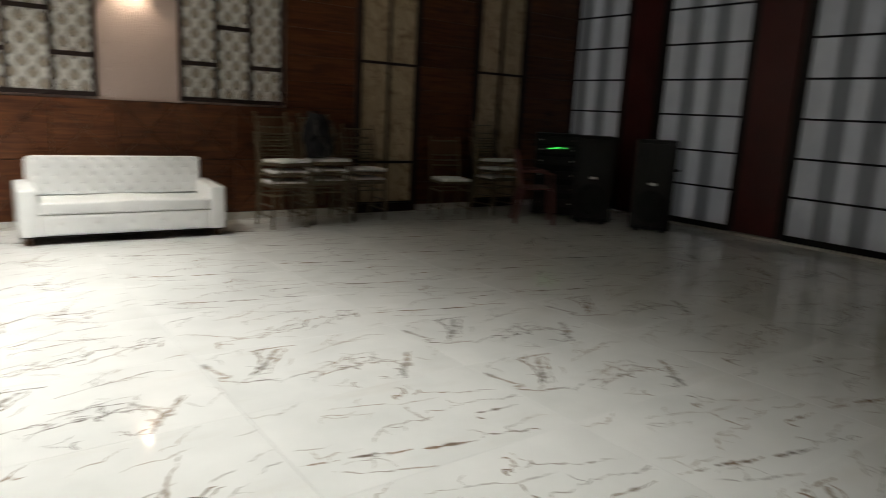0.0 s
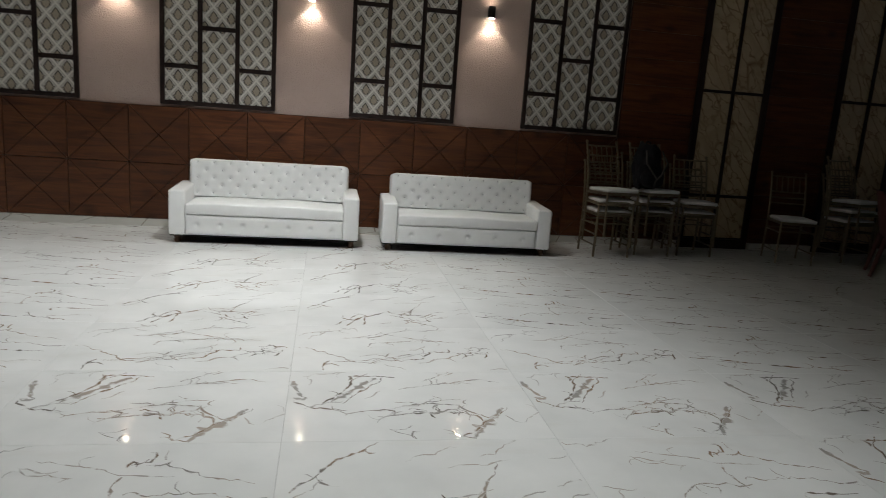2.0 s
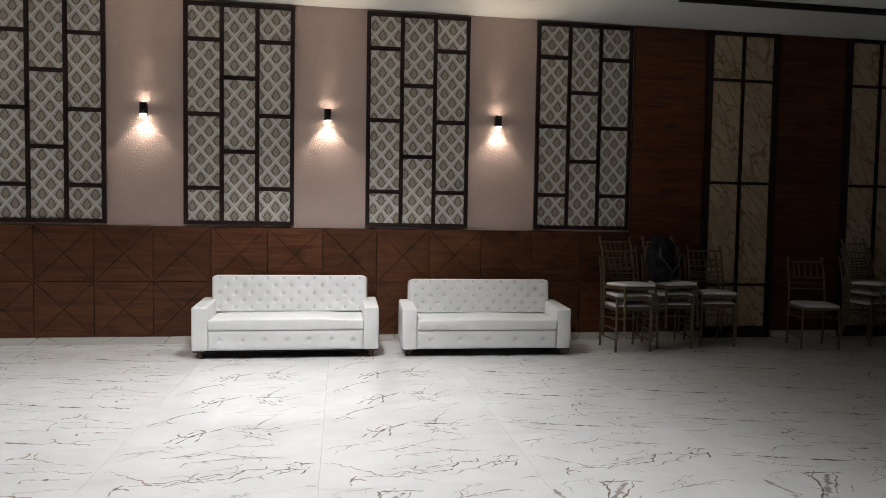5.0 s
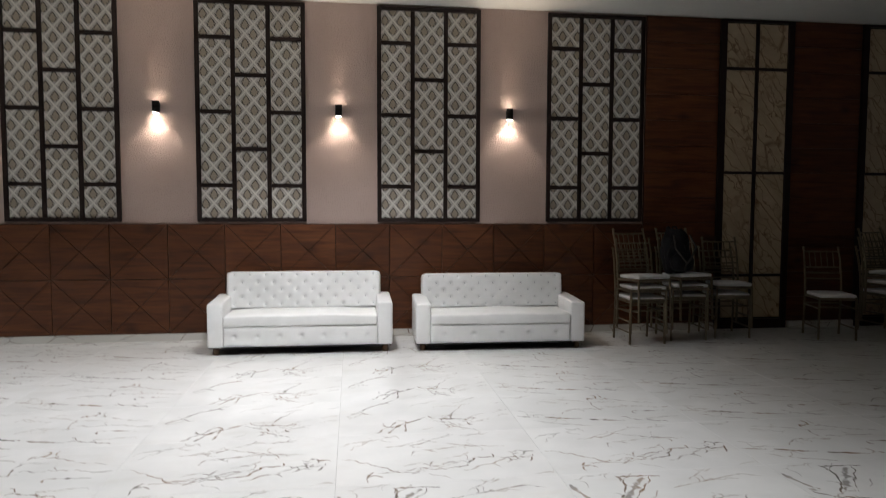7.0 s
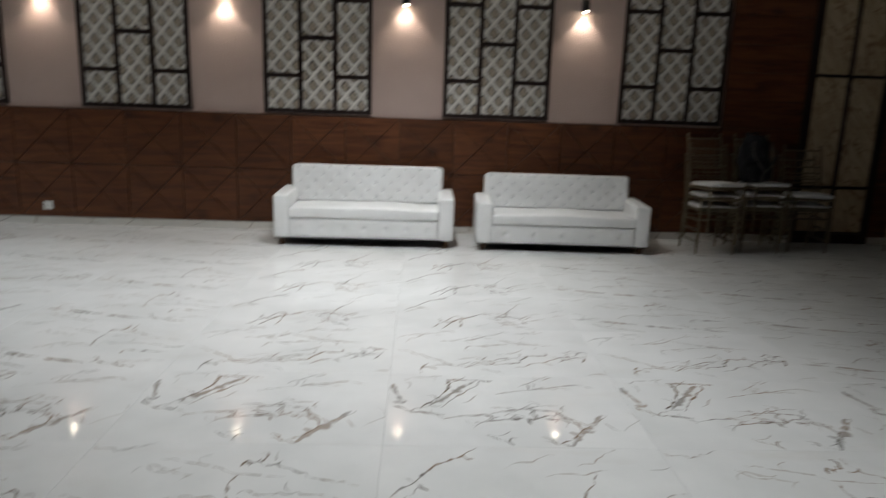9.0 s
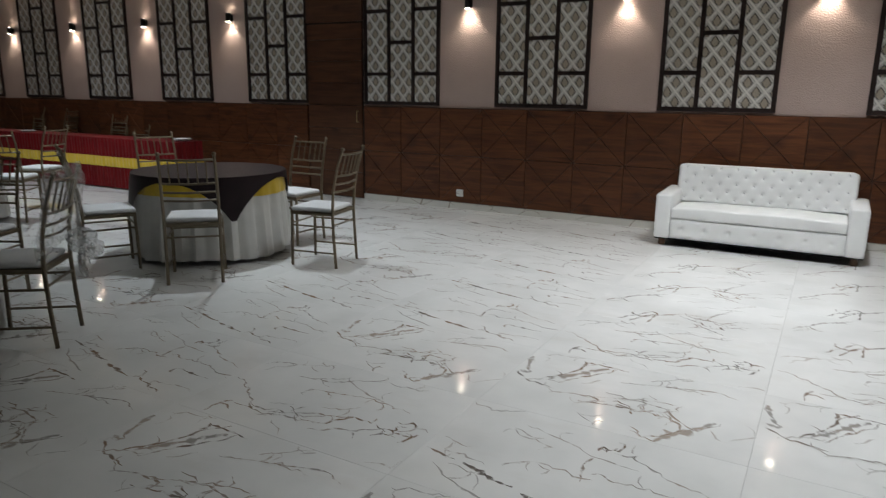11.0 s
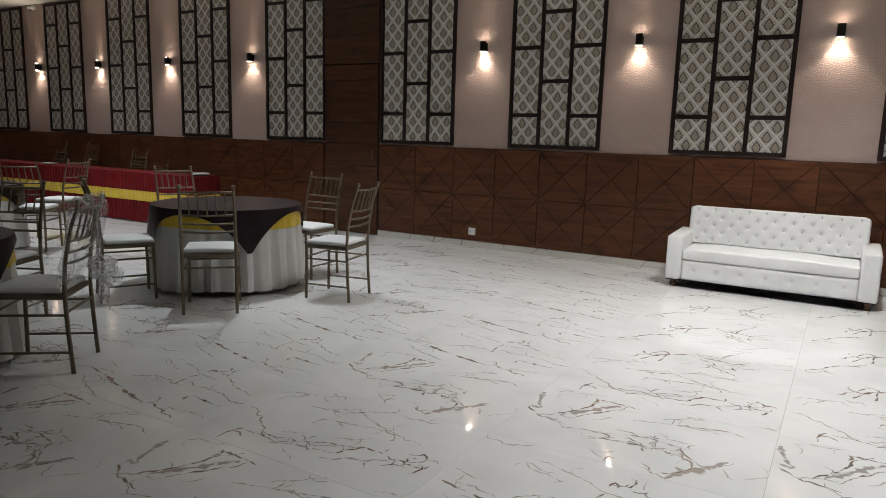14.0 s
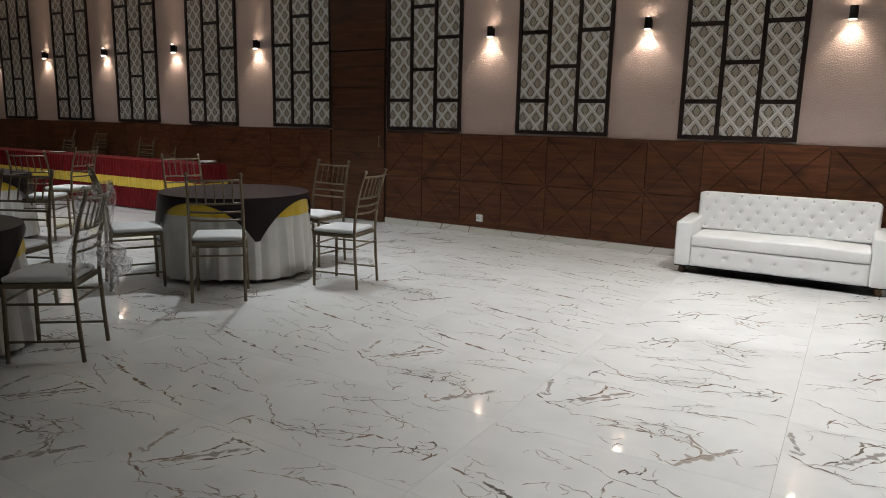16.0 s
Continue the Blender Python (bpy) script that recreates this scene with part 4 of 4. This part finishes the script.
PW = 0.5650
panel_mesh = cross_panel(PW, 0.563)
backing = part("backing", box(-17.98, WALL_Y - 0.006, 0.075, -6.47, WALL_Y - 0.001, 1.204), M_GROOVE, wall_north)
backing = part("backing", box(-5.53, WALL_Y - 0.006, 0.075, 2.95, WALL_Y - 0.001, 1.204), M_GROOVE, wall_north)
for row in range(2):
    z = 0.077 + row * 0.5635
    for k in range(15):
        part("panel", panel_mesh, None, wall_north, m=pose(-5.525 + k * PW, WALL_Y - 0.006, z))
    for k in range(20):
        part("panel", panel_mesh, None, wall_north, m=pose(-6.47 - (k + 1) * PW, WALL_Y - 0.006, z))

# horizontal planks on the dark end of the wall
backing = part("backing", box(2.96, WALL_Y - 0.006, 0.076, RIGHT_X - 0.01, WALL_Y - 0.001, CEIL - 0.004), M_GROOVE, wall_north)
for x0, x1 in ((2.962, 3.815), (4.725, 5.56), (6.46, RIGHT_X - 0.012)):
    z = 0.078
    while z < CEIL - 0.03:
        h = min(0.2845, CEIL - 0.006 - z)
        part("plank", box(x0, WALL_Y - 0.028, z + 0.002, x1, WALL_Y - 0.006, z + h - 0.002, 0.002, 1), M_PLANK, wall_north)
        z += 0.2845

# marble floor tiles: four printed faces, laid in runs
TILE_X, TILE_Y, GAP = 1.148, 0.745, 0.0009
JOINT_X, JOINT_Y = -0.355, 3.25


class Print:
    """Grows veins over one tile face, in the tile's own metres, cut off at its edges."""

    def __init__(self, seed, x0, y0, x1, y1):
        self.rnd = random.Random(seed)
        self.x0, self.y0, self.x1, self.y1 = x0, y0, x1, y1
        self.bm = box(x0, y0, -0.012, x1 - GAP, y1 - GAP, 0.0, 0.0008, 1)
        self.layer = self.bm.verts.layers.float.new("vein")
        self.lift = 0.0004

    def strip(self, pts, widths, strength):
        self.lift += 0.00002
        rows = []
        for k, p in enumerate(pts):
            d = pts[min(k + 1, len(pts) - 1)] - pts[max(k - 1, 0)]
            side = Vector((-d.y, d.x)).normalized() * widths[k] * 1.55
            row = []
            for u, s in ((-1, 0.0), (-0.5, strength), (0.5, strength), (1, 0.0)):
                q = p + side * u
                q.x = min(max(q.x, self.x0 + 0.001), self.x1 - GAP - 0.001)
                q.y = min(max(q.y, self.y0 + 0.001), self.y1 - GAP - 0.001)
                vert = self.bm.verts.new((q.x, q.y, self.lift))
                vert[self.layer] = s
                row.append(vert)
            rows.append(row)
        for a, b in zip(rows, rows[1:]):
            for k in range(3):
                self.bm.faces.new((a[k], a[k + 1], b[k + 1], b[k]))

    def crack(self, x, y, heading, length, bend=0.0, width=0.0045, strength=0.8, wild=24.0, fork=0.13):
        rnd = self.rnd
        pts, widths = [], []
        p, way, swing = Vector((x, y)), math.radians(heading), 0.0
        steps = max(3, int(length / 0.024))
        for k in range(steps + 1):
            inside = self.x0 < p.x < self.x1 and self.y0 < p.y < self.y1
            if inside:
                f = k / steps
                pts.append(p.copy())
                widths.append(width * (0.35 + 0.65 * math.sin(math.pi * min(1.0, f * 1.02)) ** 0.7) * rnd.choice((0.35, 0.7, 1.0, 1.5)))
                if rnd.random() < fork * 0.55 and length > 0.12:
                    self.crack(p.x, p.y, math.degrees(way) + rnd.choice((-1, 1)) * rnd.uniform(55, 110), rnd.uniform(0.05, 0.15), rnd.choice((-1, 1)) * rnd.uniform(60, 130), width * 0.8, strength * 0.9, wild, 0.0)
            elif len(pts) > 1:
                break
            swing = 0.2 * swing + math.radians(rnd.uniform(-wild, wild) * rnd.choice((0.6, 1.0, 2.0)))
            turn = way + swing + math.radians(bend) * (k / steps - 0.5)
            p = p + 0.024 * Vector((math.cos(turn), math.sin(turn)))
        if len(pts) > 1:
            self.strip(pts, widths, strength)

    def knot(self, x, y, size, count):
        """A tangle of short angular cracks."""
        for _ in range(count):
            a = self.rnd.uniform(0, 360)
            self.crack(x + self.rnd.uniform(-size, size), y + self.rnd.uniform(-size, size) * 0.6, a, self.rnd.uniform(0.06, 0.13), self.rnd.uniform(-170, 170), 0.004, 0.8, 34, 0.0)

    def web(self, count, *headings):
        """Fine veins right across the face, knotted here and there."""
        for k in range(count):
            h = headings[k % len(headings)] + self.rnd.uniform(-12, 12)
            self.crack(self.rnd.uniform(0.0, 0.7), self.rnd.uniform(0.05, 0.7), h, self.rnd.uniform(0.35, 0.8), self.rnd.uniform(-40, 40), 0.0038, 0.62, 26, 0.16)

    def hairs(self, count, heading=-12.0):
        for _ in range(count):
            self.crack(self.rnd.uniform(0, 1.1), self.rnd.uniform(0, 0.74), heading + self.rnd.uniform(-28, 28), self.rnd.uniform(0.10, 0.32), self.rnd.uniform(-50, 50), 0.0032, 0.45, 30, 0.12)


def arched(p):
    # a vein climbs to a crest and breaks into a jagged tail
    p.crack(0.05, 0.37, 53, 0.52, 4, 0.005, 0.75, 16)
    p.crack(0.30, 0.01, 50, 0.42, -14, 0.0065, 0.8, 16)
    p.crack(0.22, 0.02, 47, 0.33, 10, 0.0045, 0.7, 26)
    p.crack(0.40, 0.03, 62, 0.20, -20, 0.0055, 0.75, 30)
    p.crack(0.58, 0.335, -25, 0.34, -10, 0.0060, 0.8, 34, 0.22)
    p.crack(0.56, 0.26, -34, 0.28, 20, 0.0045, 0.65, 34)
    p.crack(0.78, 0.60, 34, 0.30, 20, 0.0035, 0.5, 26)
    p.crack(0.70, 0.08, 38, 0.34, 8, 0.0035, 0.45, 26)
    p.knot(0.84, 0.20, 0.06, 4)
    p.web(2, 50, -20)
    p.hairs(9, 30)


def dashed(p):
    # long drawn-out dark dashes with a broken chain behind them
    p.crack(0.20, 0.215, -17, 0.26, 6, 0.0105, 0.95, 7, 0.03)
    p.crack(0.47, 0.135, -14, 0.24, 8, 0.0085, 0.85, 8, 0.04)
    p.crack(0.02, 0.25, -10, 0.16, 0, 0.0065, 0.75, 10)
    p.crack(0.72, 0.09, -6, 0.30, 14, 0.0050, 0.75, 28, 0.2)
    p.crack(0.10, 0.16, -20, 0.50, 10, 0.0035, 0.5, 14)
    p.crack(0.84, 0.28, -4, 0.22, 0, 0.0065, 0.8, 10)
    p.crack(0.30, 0.62, -12, 0.55, 12, 0.0035, 0.5, 20)
    p.crack(0.62, 0.50, -70, 0.20, 40, 0.0045, 0.65, 30)
    p.knot(0.66, 0.57, 0.09, 5)
    p.web(3, -14, 8)
    p.hairs(8)


def looped(p):
    # a chain that climbs in bends to a tangle
    p.crack(0.16, 0.02, 62, 0.16, -30, 0.0048, 0.75, 20)
    p.crack(0.22, 0.14, 8, 0.36, 24, 0.0048, 0.75, 18)
    p.crack(0.56, 0.18, 150, 0.12, 0, 0.0042, 0.75, 20)
    p.crack(0.58, 0.17, 24, 0.42, 18, 0.0055, 0.8, 30)
    p.crack(0.66, 0.12, 18, 0.44, -20, 0.0040, 0.6, 30)
    p.crack(0.96, 0.36, -40, 0.20, -40, 0.0050, 0.8, 40)
    p.knot(0.99, 0.28, 0.065, 8)
    p.crack(0.02, 0.55, 28, 0.40, 10, 0.0034, 0.5, 24)
    p.crack(0.50, 0.62, -24, 0.42, 10, 0.0034, 0.5, 20)
    p.web(4, 12, -26, 40)
    p.hairs(8, 12)


def smudged(p):
    # broad brown smudges that run down from a boxy crack
    p.crack(0.20, 0.38, 53, 0.36, 0, 0.0170, 0.58, 12, 0.10)
    p.crack(0.16, 0.36, 53, 0.44, 6, 0.0050, 0.8, 20, 0.15)
    p.crack(0.25, 0.36, 54, 0.40, -6, 0.0045, 0.8, 20, 0.15)
    p.crack(0.79, 0.01, 56, 0.36, 0, 0.0150, 0.55, 12, 0.10)
    p.crack(0.74, 0.02, 56, 0.42, 10, 0.0048, 0.75, 20)
    p.crack(0.28, 0.69, -3, 0.26, 0, 0.0060, 0.8, 22, 0.1)
    p.crack(0.02, 0.62, -75, 0.22, 30, 0.0120, 0.55, 18, 0.1)
    p.crack(0.03, 0.40, -35, 0.30, 40, 0.0048, 0.75, 30)
    p.crack(0.40, 0.22, 14, 0.42, 20, 0.0046, 0.75, 28, 0.2)
    p.crack(0.44, 0.10, -28, 0.40, 10, 0.0046, 0.7, 22)
    p.crack(0.52, 0.52, 10, 0.56, -24, 0.0038, 0.6, 24)
    p.knot(0.62, 0.28, 0.07, 5)
    p.web(5, 20, -24, 50)
    p.hairs(8, 25)


FACES = (arched, dashed, looped, smudged)


def face_of(i, r):
    """Which face lies in column i, row r: runs of the same face along the rows."""
    if -1 <= i <= 0 and r >= 1 or i == 4 and r == 2:
        return 0
    if i >= 1 and r >= 1 or i == 2 and r == 0 or i == -2 and r >= 0 or i == -3 and -2 <= r <= 0 or i == 1 and r == -2:
        return 1
    if -1 <= i <= 1 and r == 0:
        return 2
    if -1 <= i <= 2 and r == -1 or i == -2 and r == -3:
        return 3
    return (0, 3, 2, 1, 3, 2)[(i * 5 + r * 3 + (i * r) % 4) % 6]


tile_meshes = {}
far_tiles = bmesh.new()
for i in range(-16, 7):
    for r in range(-12, 6):
        ox, oy = JOINT_X + i * TILE_X, JOINT_Y + r * TILE_Y
        x0, x1 = max(0.0, LEFT_X - ox), min(TILE_X, RIGHT_X - ox)
        y0, y1 = max(0.0, BACK_Y - oy), min(TILE_Y, WALL_Y - 0.002 - oy)
        if x1 - x0 < 0.02 or y1 - y0 < 0.02:
            continue
        kind = face_of(i, r)
        key = (kind, round(x0, 3), round(y0, 3), round(x1, 3), round(y1, 3))
        if key not in tile_meshes:
            face = Print(11 + kind, x0, y0, x1, y1)
            FACES[kind](face)
            tile_meshes[key] = finish(face.bm, "tile", M_FLOOR)
        if oy > -0.6:
            part("tile", tile_meshes[key], None, floor, m=pose(ox, oy, 0))
        else:
            before = len(far_tiles.verts)
            far_tiles.from_mesh(tile_meshes[key])
            far_tiles.verts.ensure_lookup_table()
            bmesh.ops.translate(far_tiles, verts=far_tiles.verts[before:], vec=(ox, oy, 0))
tagged(part("tile_field", far_tiles, M_FLOOR, floor), kind="stuff")
